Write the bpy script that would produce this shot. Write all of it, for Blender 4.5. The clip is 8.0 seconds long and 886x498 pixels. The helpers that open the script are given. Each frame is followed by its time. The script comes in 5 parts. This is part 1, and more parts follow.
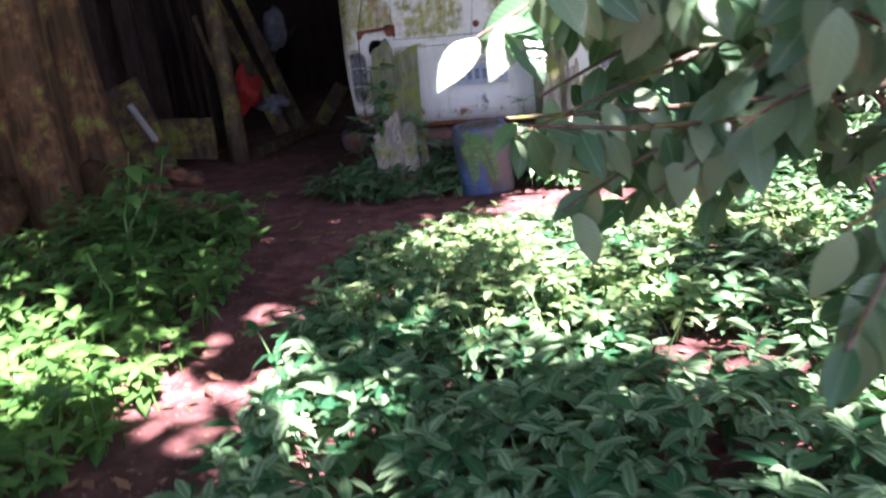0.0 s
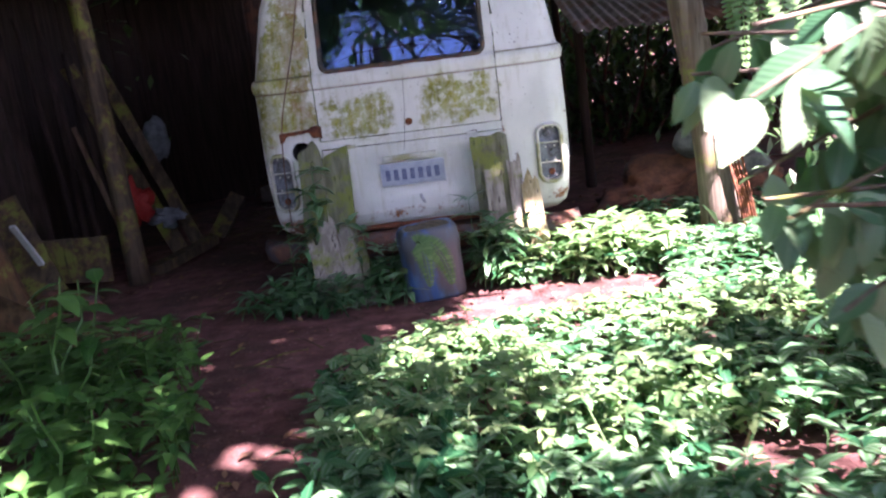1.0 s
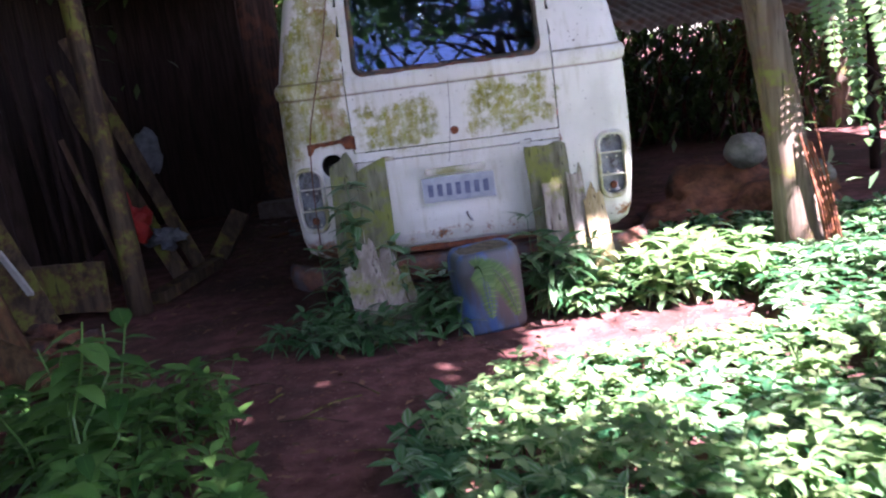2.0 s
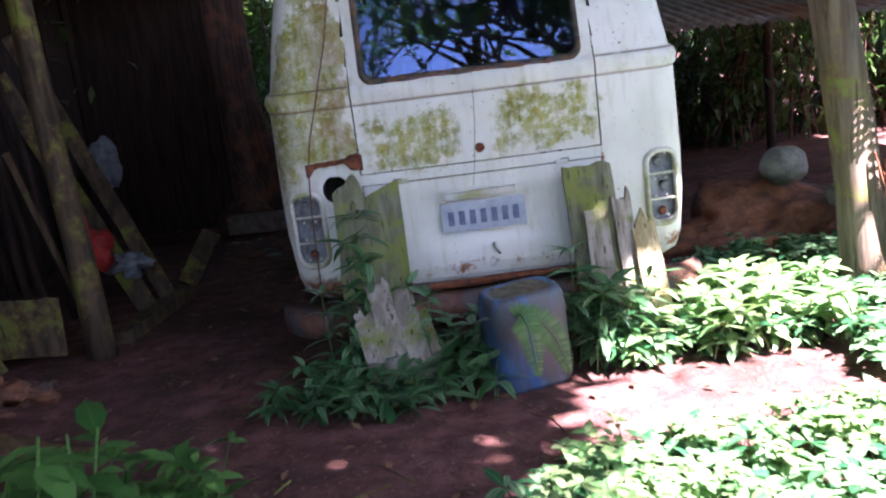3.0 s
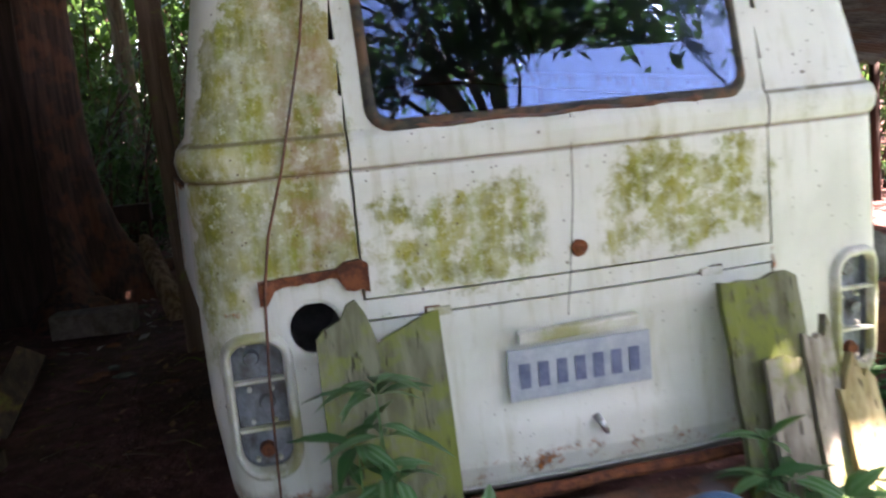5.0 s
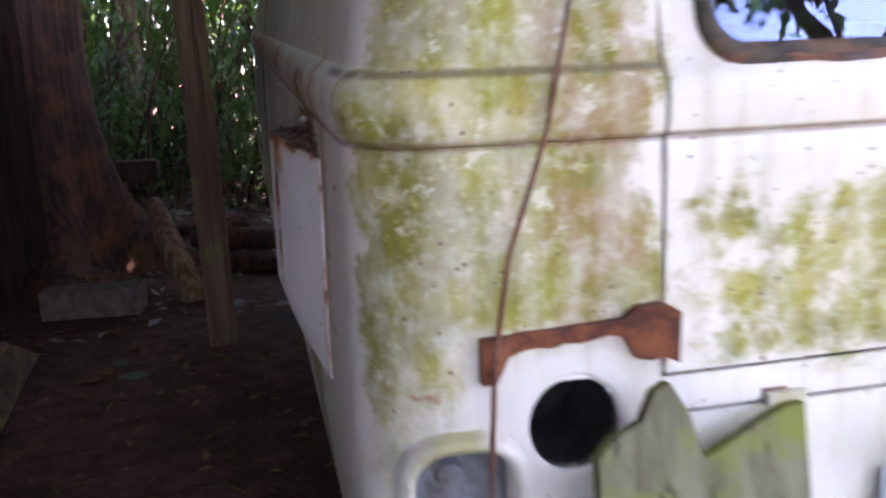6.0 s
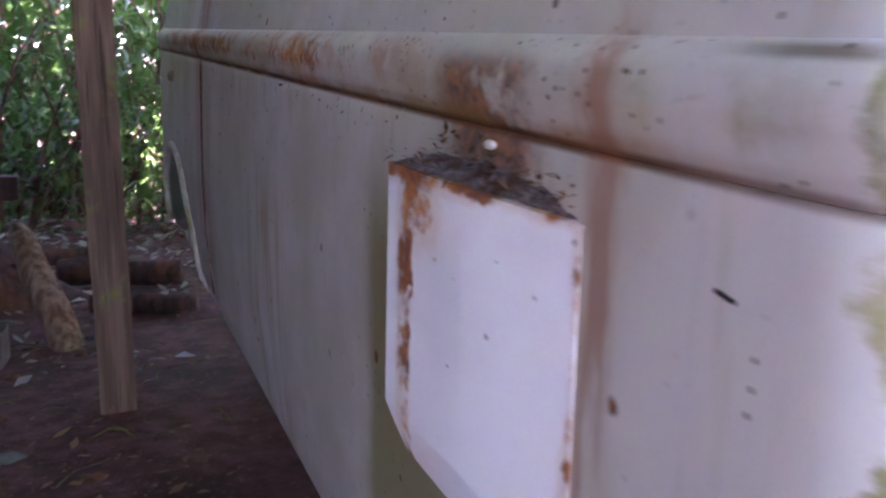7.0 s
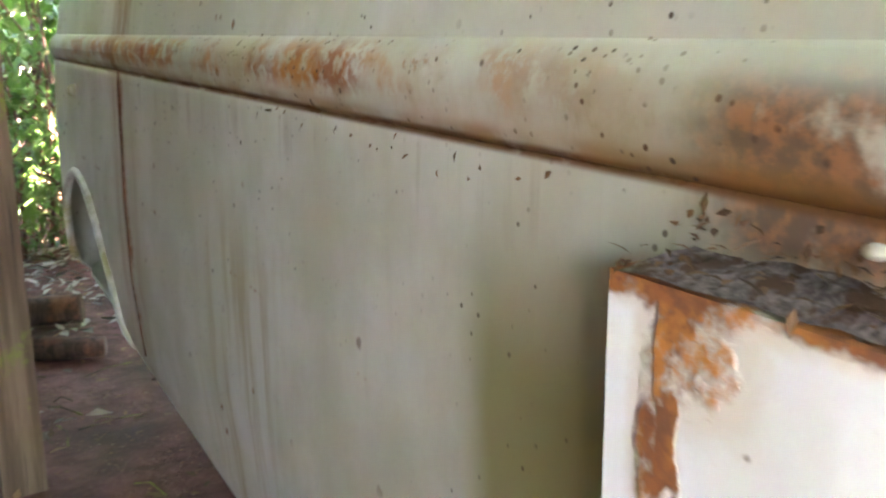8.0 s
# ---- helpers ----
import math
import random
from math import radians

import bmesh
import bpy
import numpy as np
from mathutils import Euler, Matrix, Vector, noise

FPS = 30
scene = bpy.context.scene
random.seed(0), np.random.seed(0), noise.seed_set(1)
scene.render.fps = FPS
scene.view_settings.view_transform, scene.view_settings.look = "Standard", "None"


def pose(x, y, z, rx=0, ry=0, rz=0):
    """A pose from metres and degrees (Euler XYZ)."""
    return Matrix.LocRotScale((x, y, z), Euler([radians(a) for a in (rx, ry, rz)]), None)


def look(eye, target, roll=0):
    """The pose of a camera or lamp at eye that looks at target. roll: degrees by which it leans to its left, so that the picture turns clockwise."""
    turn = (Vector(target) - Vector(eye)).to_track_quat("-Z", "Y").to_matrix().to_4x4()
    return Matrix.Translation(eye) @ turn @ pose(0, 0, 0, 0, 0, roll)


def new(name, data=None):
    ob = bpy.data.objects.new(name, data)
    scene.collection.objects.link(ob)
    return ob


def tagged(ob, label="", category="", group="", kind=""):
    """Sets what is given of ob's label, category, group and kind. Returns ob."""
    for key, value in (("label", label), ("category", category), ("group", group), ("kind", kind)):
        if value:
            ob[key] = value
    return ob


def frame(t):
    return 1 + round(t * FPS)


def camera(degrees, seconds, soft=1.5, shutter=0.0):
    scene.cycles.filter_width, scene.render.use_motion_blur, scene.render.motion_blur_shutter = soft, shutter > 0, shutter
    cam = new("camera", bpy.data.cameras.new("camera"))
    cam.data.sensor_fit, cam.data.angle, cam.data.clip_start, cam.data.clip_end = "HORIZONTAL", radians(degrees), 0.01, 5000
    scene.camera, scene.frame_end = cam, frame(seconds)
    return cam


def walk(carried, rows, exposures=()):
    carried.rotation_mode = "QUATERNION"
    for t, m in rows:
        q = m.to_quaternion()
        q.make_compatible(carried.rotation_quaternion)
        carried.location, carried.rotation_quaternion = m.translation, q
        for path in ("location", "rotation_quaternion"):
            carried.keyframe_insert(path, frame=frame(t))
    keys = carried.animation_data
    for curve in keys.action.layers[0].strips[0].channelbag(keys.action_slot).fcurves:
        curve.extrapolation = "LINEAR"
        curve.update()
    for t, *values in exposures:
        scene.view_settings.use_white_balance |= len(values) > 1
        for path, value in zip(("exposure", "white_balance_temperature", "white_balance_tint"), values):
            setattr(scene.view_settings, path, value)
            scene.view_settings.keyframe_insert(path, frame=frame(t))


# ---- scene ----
cam = camera(54.0, 8.0, soft=2.2, shutter=0.4)
PATH = [
    (0, (1.098, -5.071, 1.197), (0.578, -3.237, 0.59), -6.1),
    (0.5, (0.808, -4.966, 1.18), (0.455, -3.059, 0.691), -8.1),
    (1, (0.521, -4.819, 1.183), (0.35, -2.871, 0.766), -7.3),
    (1.5, (0.263, -4.543, 1.149), (0.156, -2.584, 0.761), -7.9),
    (2, (0.078, -4.296, 1.177), (-0.018, -2.339, 0.779), -7.5),
    (3.5, (-0.31, -3.236, 1.266), (-0.24, -1.281, 0.848), -7.3),
    (4, (-0.375, -2.831, 1.273), (-0.245, -0.877, 0.866), -7.2),
    (4.2, (-0.42, -2.665, 1.268), (-0.254, -0.711, 0.874), -7.1),
    (5.3, (-0.839, -1.576, 1.223), (-0.354, 0.34, 0.912), -4.6),
    (5.5, (-0.885, -1.386, 1.21), (-0.394, 0.527, 0.896), -4.1),
    (6, (-0.991, -0.901, 1.204), (-0.537, 1.005, 0.806), -2.6),
    (6.5, (-1.105, -0.499, 1.206), (-0.604, 1.388, 0.769), -2.1),
    (7, (-1.23, -0.201, 1.185), (-0.445, 1.606, 0.837), 0.5),
    (7.5, (-1.277, 0.075, 1.205), (-0.409, 1.845, 0.864), 0.1),
    (8, (-1.262, 0.267, 1.219), (-0.262, 1.963, 0.869), -0.9),
]
EXPOSURES = [(0.0, 3.8, 6300, 43), (2.0, 3.9, 6100, 46), (4.0, 4.25, 6150, 26), (5.5, 4.35, 7350, 34), (6.0, 5.25, 6700, 44), (6.5, 5.8, 6000, 50), (7.0, 6.7, 6100, 54), (7.5, 7.65, 7700, 46), (8.0, 7.92, 7600, 24)]
walk(cam, [(t, look(eye, target, roll)) for t, eye, target, roll in PATH], EXPOSURES)

# ---- world, sun, exposure ----
SUN_DIR = Vector((0.45, -0.42, 0.79)).normalized()
world = bpy.data.worlds.new("world")
scene.world = world
world.use_nodes = True
wn = world.node_tree
sky = wn.nodes.new("ShaderNodeTexSky")
sky.sky_type = "NISHITA"
sky.sun_disc = False
sky.sun_elevation = math.asin(SUN_DIR.z)
sky.sun_rotation = math.atan2(SUN_DIR.x, SUN_DIR.y)
wn.links.new(sky.outputs[0], wn.nodes["Background"].inputs[0])
wn.nodes["Background"].inputs[1].default_value = 0.05
sun = new("sun", bpy.data.lights.new("sun", "SUN"))
sun.data.energy, sun.data.angle, sun.data.color = 5.0, radians(0.53), (1.0, 0.96, 0.90)
sun.matrix_world = look(SUN_DIR * 30, (0, 0, 0))


# ---- materials ----
class Nodes:
    """Short ways to write a node tree."""

    def __init__(self, name):
        self.m = bpy.data.materials.new(name)
        self.m.use_nodes = True
        self.t = self.m.node_tree
        self.p = self.t.nodes["Principled BSDF"]
        tc = self.t.nodes.new("ShaderNodeTexCoord")
        self.obj, self.uv = tc.outputs["Object"], tc.outputs["UV"]

    def put(self, sock, v):
        if hasattr(v, "is_output"):
            self.t.links.new(v, sock)
        else:
            sock.default_value = v

    def math(self, op, a, b=0.0, clamp=False):
        n = self.t.nodes.new("ShaderNodeMath")
        n.operation, n.use_clamp = op, clamp
        self.put(n.inputs[0], a)
        self.put(n.inputs[1], b)
        return n.outputs[0]

    def mul(self, *v):
        r = v[0]
        for w in v[1:]:
            r = self.math("MULTIPLY", r, w)
        return r

    def top(self, *v):
        r = v[0]
        for w in v[1:]:
            r = self.math("MAXIMUM", r, w)
        return r

    def noise(self, scale, detail=4.0, vec=None, rough=0.6, stretch=None):
        vec = vec or self.obj
        if stretch:
            mp = self.t.nodes.new("ShaderNodeMapping")
            mp.inputs["Scale"].default_value = stretch
            self.t.links.new(vec, mp.inputs[0])
            vec = mp.outputs[0]
        n = self.t.nodes.new("ShaderNodeTexNoise")
        n.inputs["Scale"].default_value, n.inputs["Detail"].default_value = scale, detail
        n.inputs["Roughness"].default_value = rough
        self.t.links.new(vec, n.inputs["Vector"])
        return n.outputs[0]

    def cells(self, scale, vec=None):
        n = self.t.nodes.new("ShaderNodeTexVoronoi")
        n.inputs["Scale"].default_value = scale
        self.t.links.new(vec or self.obj, n.inputs["Vector"])
        return n

    def ramp(self, v, lo, hi, a=0.0, b=1.0):
        n = self.t.nodes.new("ShaderNodeMapRange")
        n.interpolation_type = "SMOOTHSTEP"
        for i, x in enumerate((v, lo, hi, a, b)):
            self.put(n.inputs[i], x)
        return n.outputs[0]

    def band(self, v, lo, hi, soft):
        return self.mul(self.ramp(v, lo - soft, lo + soft), self.ramp(v, hi - soft, hi + soft, 1.0, 0.0))

    def mix(self, f, a, b):
        n = self.t.nodes.new("ShaderNodeMix")
        n.data_type = "RGBA"
        self.put(n.inputs[0], f)
        self.put(n.inputs[6], a)
        self.put(n.inputs[7], b)
        return n.outputs[2]

    def xyz(self, vec=None):
        n = self.t.nodes.new("ShaderNodeSeparateXYZ")
        self.t.links.new(vec or self.obj, n.inputs[0])
        return n.outputs

    def rand(self):
        return self.t.nodes.new("ShaderNodeObjectInfo").outputs["Random"]

    def island(self):
        return self.t.nodes.new("ShaderNodeNewGeometry").outputs["Random Per Island"]

    def done(self, color, rough=0.8, bump=None, dist=0.01, strength=0.6, metal=0.0, spec=0.5):
        self.put(self.p.inputs["Base Color"], color)
        self.put(self.p.inputs["Roughness"], rough)
        self.put(self.p.inputs["Metallic"], metal)
        self.put(self.p.inputs["Specular IOR Level"], spec)
        if bump is not None:
            b = self.t.nodes.new("ShaderNodeBump")
            b.inputs["Strength"].default_value, b.inputs["Distance"].default_value = strength, dist
            self.t.links.new(bump, b.inputs["Height"])
            self.t.links.new(b.outputs[0], self.p.inputs["Normal"])
        return self.m


def c(r, g, b):
    return (r, g, b, 1.0)


def van_paint():
    n = Nodes("weathered white paint")
    x, y, z = n.xyz()
    ax = n.math("ABSOLUTE", x)
    big, mid, fine = n.noise(3.0, 5), n.noise(14.0, 6), n.noise(70.0, 4)
    streak = n.noise(9.0, 5, stretch=(3.0, 3.0, 0.35))
    bz = n.math("SUBTRACT", z, n.math("MULTIPLY", y, 0.066))
    # chalky paint, greyed and yellowed in broad patches and runs
    col = n.mix(n.ramp(big, 0.35, 0.7), c(0.68, 0.67, 0.62), c(0.56, 0.56, 0.51))
    side = n.ramp(y, 0.18, 0.32)
    col = n.mix(n.mul(n.ramp(streak, 0.5, 0.75), n.ramp(side, 0.0, 1.0, 0.5, 0.16)), col, c(0.42, 0.40, 0.28))
    col = n.mix(n.mul(side, n.ramp(big, 0.25, 0.65), 0.7), col, c(0.50, 0.50, 0.37))
    # olive film on the side, low and beside the scoop
    film = n.mul(side, n.ramp(n.math("ADD", n.mul(n.noise(2.2, 4), 0.8), n.mul(n.band(y, 0.60, 0.86, 0.08), 1.1)), 0.40, 0.95), n.ramp(bz, 1.10, 0.92))
    col = n.mix(n.mul(film, 0.8), col, c(0.24, 0.23, 0.07))
    # moss: rear corner post, two patches on the tailgate, seams
    edge = n.math("ADD", x, n.mul(n.math("SUBTRACT", n.noise(5.0, 6, rough=0.7, stretch=(1, 1, 0.7)), 0.5), 0.34))
    ez = n.math("ADD", bz, n.mul(n.math("SUBTRACT", n.noise(4.0, 6, rough=0.7), 0.5), 0.30))
    yw = n.math("ADD", y, n.mul(n.math("SUBTRACT", n.noise(6.0, 6, rough=0.7), 0.5), 0.22))
    post = n.mul(n.ramp(edge, -0.49, -0.57), n.ramp(yw, 0.135, 0.08), n.top(n.ramp(bz, 0.82, 1.0), n.mul(n.ramp(x, -0.70, -0.80), n.ramp(bz, 0.58, 0.85), 0.55)))
    fleck = n.ramp(n.noise(22.0, 5), 0.36, 0.58, 0.45, 1.0)
    patch = n.top(n.mul(n.band(edge, -0.50, -0.09, 0.09), n.band(ez, 0.84, 1.07, 0.05)),
                  n.mul(n.band(edge, 0.08, 0.50, 0.09), n.band(ez, 0.86, 1.09, 0.05)),
                  n.mul(n.band(bz, 1.13, 1.2, 0.03), n.ramp(x, -0.3, -0.5), 0.3),
                  n.mul(n.band(bz, 1.12, 1.21, 0.03), n.ramp(x, 0.5, 0.6), 0.35))
    where = n.top(n.mul(post, 1.75), n.mul(patch, fleck, 1.3))
    grow = n.math("ADD", n.mul(mid, 0.9), n.math("ADD", n.mul(streak, 0.6), n.mul(fine, 0.35)))
    blotch = n.math("SUBTRACT", n.noise(5.0, 6, rough=0.75), 0.5)
    moss = n.ramp(n.math("ADD", n.mul(where, 0.95), n.math("ADD", n.mul(n.math("SUBTRACT", grow, 0.93), 1.2), n.mul(blotch, 1.5))), 0.15, 1.05)
    moss = n.mul(moss, n.ramp(where, 0.02, 0.6), n.ramp(n.noise(28.0, 5, rough=0.7), 0.30, 0.52, 0.6, 1.0), n.ramp(n.noise(26.0, 4, stretch=(1, 1, 0.16)), 0.40, 0.66, 1.0, 0.72))
    tone = n.mix(n.ramp(n.noise(9.0, 5), 0.35, 0.65), c(0.135, 0.135, 0.004), c(0.29, 0.265, 0.020))
    tone = n.mix(n.ramp(n.noise(11.0, 4, stretch=(2, 2, 0.10)), 0.48, 0.66), tone, c(0.22, 0.24, 0.012))
    tone = n.mix(n.ramp(fine, 0.55, 0.75), tone, c(0.40, 0.38, 0.12))
    brown = n.mul(n.band(x, -0.66, -0.52, 0.04), n.ramp(n.noise(9.0, 6, rough=0.7), 0.38, 0.60))
    tone = n.mix(brown, tone, c(0.23, 0.13, 0.04))
    col = n.mix(n.mul(moss, n.ramp(n.noise(12.0, 6, rough=0.75), 0.34, 0.56, 0.68, 0.97)), col, tone)
    # pale lichen dots
    dots = n.mul(n.ramp(n.noise(34.0, 5, rough=0.7), 0.56, 0.66), where, n.ramp(n.noise(7.0, 3), 0.40, 0.56))
    col = n.mix(n.mul(dots, 0.36), col, c(0.66, 0.67, 0.58))
    # rust along seams and belt, spots on the side
    seam = n.top(n.band(bz, 0.825, 0.84, 0.012), n.mul(n.band(bz, 1.116, 1.126, 0.005), n.ramp(y, 0.2, 0.7), 1.15),
                 n.mul(n.band(bz, 1.16, 1.20, 0.025), side, n.ramp(y, 0.6, 1.0), 0.85),
                 n.mul(n.band(ax, 0.495, 0.52, 0.012), n.ramp(y, 0.3, 0.1), n.band(bz, 0.74, 0.9, 0.03)),
                 n.mul(n.band(bz, 0.34, 0.44, 0.03), n.ramp(y, 0.6, 0.2)),
                 n.mul(n.band(y, 2.46, 2.56, 0.05), side))
    rz = n.math("ADD", n.mul(n.noise(11.0, 6), 0.9), n.mul(fine, 0.4))
    rust = n.ramp(n.math("ADD", n.mul(seam, 0.34), rz), 0.98, 1.14)
    blot = n.mul(n.band(n.math("ADD", y, n.mul(mid, 0.1)), 0.50, 0.68, 0.035), n.band(bz, 1.08, 1.185, 0.018), n.ramp(mid, 0.30, 0.45), side, 0.85)
    spot = n.mul(side, n.ramp(n.math("ADD", n.cells(13.0).outputs[0], n.mul(fine, 0.12)), 0.20, 0.12), n.ramp(n.noise(3.5, 2), 0.46, 0.56))
    chip = n.mul(n.ramp(n.cells(19.0).outputs[0], 0.11, 0.07), n.ramp(n.noise(4.3, 2), 0.52, 0.6), 0.9)
    rust = n.top(rust, blot, spot)
    col = n.mix(rust, col, n.mix(n.ramp(fine, 0.4, 0.65), c(0.11, 0.040, 0.020), c(0.36, 0.12, 0.03)))
    line = n.mul(n.band(bz, 1.116, 1.127, 0.003), n.ramp(mid, 0.2, 0.45), n.ramp(y, 0.05, 0.4, 0.5, 0.95))
    col = n.mix(line, col, c(0.14, 0.055, 0.02))
    bleed = n.mul(n.band(bz, 1.122, 1.138, 0.008), side, n.ramp(n.noise(7.0, 4), 0.36, 0.6), 0.7)
    col = n.mix(bleed, col, c(0.36, 0.20, 0.06))
    upper = n.mul(n.band(bz, 1.196, 1.204, 0.003), n.ramp(ax, 0.505, 0.515), n.ramp(y, 0.25, 0.15), n.ramp(mid, 0.3, 0.5, 0.35, 0.8))
    col = n.mix(upper, col, c(0.13, 0.10, 0.05))
    torn = n.mul(n.ramp(x, -0.50, -0.60), n.ramp(y, 0.3, 0.15), n.ramp(n.math("ADD", bz, n.mul(mid, 0.12)), 0.50, 0.42), n.ramp(n.noise(18.0, 6), 0.36, 0.50))
    col = n.mix(torn, col, n.mix(n.ramp(fine, 0.4, 0.6), c(0.09, 0.035, 0.02), c(0.28, 0.11, 0.045)))
    run = n.mul(n.band(bz, 1.05, 1.11, 0.03), side, n.ramp(n.noise(30.0, 3, stretch=(1, 1, 0.08)), 0.52, 0.72), 0.35)
    col = n.mix(run, col, c(0.28, 0.24, 0.14))
    stain = n.mul(n.band(bz, 1.13, 1.20, 0.02), side, n.band(y, 0.6, 2.9, 0.25), n.ramp(n.noise(5.0, 5), 0.36, 0.62), 0.55)
    col = n.mix(stain, col, c(0.42, 0.29, 0.11))
    orange = n.mul(n.band(bz, 1.148, 1.198, 0.014), n.band(y, 0.80, 3.3, 0.2), n.ramp(n.noise(4.0, 5), 0.40, 0.54), n.ramp(n.noise(38.0, 4), 0.36, 0.56), 0.95)
    col = n.mix(orange, col, n.mix(n.ramp(mid, 0.4, 0.6), c(0.52, 0.20, 0.03), c(0.34, 0.10, 0.025)))
    warts = n.mul(n.ramp(n.cells(75.0).outputs[0], 0.24, 0.12), side, n.band(bz, 1.12, 1.21, 0.02), n.ramp(n.noise(5.0, 3), 0.40, 0.52), n.ramp(n.noise(30.0, 2), 0.40, 0.50))
    col = n.mix(warts, col, c(0.13, 0.065, 0.03))
    run2 = n.mul(n.band(y, 2.40, 2.62, 0.08), side, n.ramp(n.noise(16.0, 4, stretch=(1, 1, 0.06)), 0.42, 0.62), 0.75)
    col = n.mix(run2, col, c(0.30, 0.125, 0.05))
    run3 = n.mul(n.band(n.math("ADD", y, n.mul(big, 0.3)), 1.55, 1.95, 0.12), side, n.ramp(bz, 0.98, 0.80), n.ramp(n.noise(15.0, 5, stretch=(1, 1, 0.10)), 0.44, 0.62), 0.6)
    col = n.mix(run3, col, c(0.34, 0.25, 0.08))
    run4 = n.mul(n.band(y, 0.315, 0.365, 0.016), n.band(bz, 0.80, 1.22, 0.05), n.ramp(n.noise(22.0, 5, stretch=(1, 1, 0.12)), 0.40, 0.58), 0.7)
    col = n.mix(run4, col, c(0.33, 0.135, 0.06))
    peck = n.mul(n.ramp(n.cells(48.0).outputs[0], 0.16, 0.08), n.ramp(n.noise(4.0, 3), 0.42, 0.56), n.ramp(n.noise(33.0, 2), 0.42, 0.52))
    col = n.mix(n.mul(peck, n.ramp(bz, 0.3, 1.25, 0.45, 1.0)), col, c(0.09, 0.06, 0.04))
    col = n.mix(chip, col, c(0.10, 0.06, 0.04))
    rough = n.math("ADD", n.mul(n.top(moss, rust), 0.3), 0.58)
    h = n.math("ADD", n.mul(moss, mid), n.math("ADD", n.mul(fine, 0.12), n.mul(rust, 0.5)))
    return n.done(col, rough, h, 0.004, 0.5, spec=0.4)


def simple(name, a, b, scale=20.0, rough=0.8, dist=0.004, stretch=None, metal=0.0, strength=0.6, third=None, spec=0.4):
    """Two tones by noise, with a third in patches, and relief of the same grain."""
    n = Nodes(name)
    v, f = n.noise(scale, 6, stretch=stretch), n.noise(scale * 5, 4, stretch=stretch)
    col = n.mix(n.ramp(n.math("ADD", n.mul(v, 0.75), n.mul(f, 0.25)), 0.36, 0.64), a, b)
    if third:
        col = n.mix(n.ramp(n.noise(scale * 0.3, 5), 0.48, 0.62), col, third)
    h = n.math("ADD", v, n.mul(f, 0.4))
    return n.done(col, rough, h, dist, strength, metal, spec)


def leaf_mat(name, dark, light, stripe=None, rough=0.35, spec=0.5, thin=0.25, vary=0.5):
    """A leaf: tone differs leaf by leaf, veins or silvery bands run along it, light passes through."""
    n = Nodes(name)
    u, v, _ = n.xyz(n.uv)
    isl = n.island()
    col = n.mix(n.ramp(isl, 0.5 - vary, 0.5 + vary), dark, light)
    au = n.math("ABSOLUTE", n.math("SUBTRACT", u, 0.5))
    if stripe:
        col = n.mix(n.mul(n.band(au, 0.12, 0.30, 0.05), n.ramp(isl, 0.2, 0.8), 0.6), col, stripe)
    col = n.mix(n.mul(n.ramp(au, 0.05, 0.01), 0.5), col, light)
    col = n.mix(n.mul(n.ramp(n.noise(40.0, 3), 0.62, 0.75), 0.6), col, c(0.16, 0.12, 0.03))
    vein = n.math("SINE", n.math("ADD", n.mul(v, 60.0), n.mul(au, -30.0)))
    m = n.done(col, rough, vein, 0.001, 0.12, spec=spec)
    out = n.t.nodes["Material Output"]
    tr = n.t.nodes.new("ShaderNodeBsdfTranslucent")
    n.put(tr.inputs[0], n.mix(0.5, col, c(0.14, 0.32, 0.06)))
    mx = n.t.nodes.new("ShaderNodeMixShader")
    mx.inputs[0].default_value = thin
    n.t.links.new(n.p.outputs[0], mx.inputs[1])
    n.t.links.new(tr.outputs[0], mx.inputs[2])
    n.t.links.new(mx.outputs[0], out.inputs["Surface"])
    return m


def soil_mat():
    n = Nodes("red soil with leaf litter")
    a, b, f = n.noise(1.6, 5), n.noise(9.0, 6), n.noise(45.0, 5)
    col = n.mix(n.ramp(b, 0.35, 0.65), c(0.085, 0.034, 0.031), c(0.18, 0.078, 0.070))
    col = n.mix(n.ramp(a, 0.45, 0.65), col, c(0.062, 0.032, 0.026))
    vo = n.cells(34.0)
    bits = n.mul(n.ramp(vo.outputs[0], 0.30, 0.22), n.ramp(n.noise(6.0, 3), 0.45, 0.58))
    col = n.mix(n.mul(bits, 0.7), col, n.mix(n.ramp(n.noise(25.0, 2), 0.4, 0.6), c(0.26, 0.13, 0.07), c(0.12, 0.075, 0.06)))
    col = n.mix(n.ramp(f, 0.62, 0.72), col, c(0.30, 0.20, 0.16))
    h = n.math("ADD", n.mul(b, 1.0), n.math("ADD", n.mul(f, 0.5), n.mul(bits, 0.4)))
    return n.done(col, 0.9, h, 0.02, 0.8, spec=0.25)


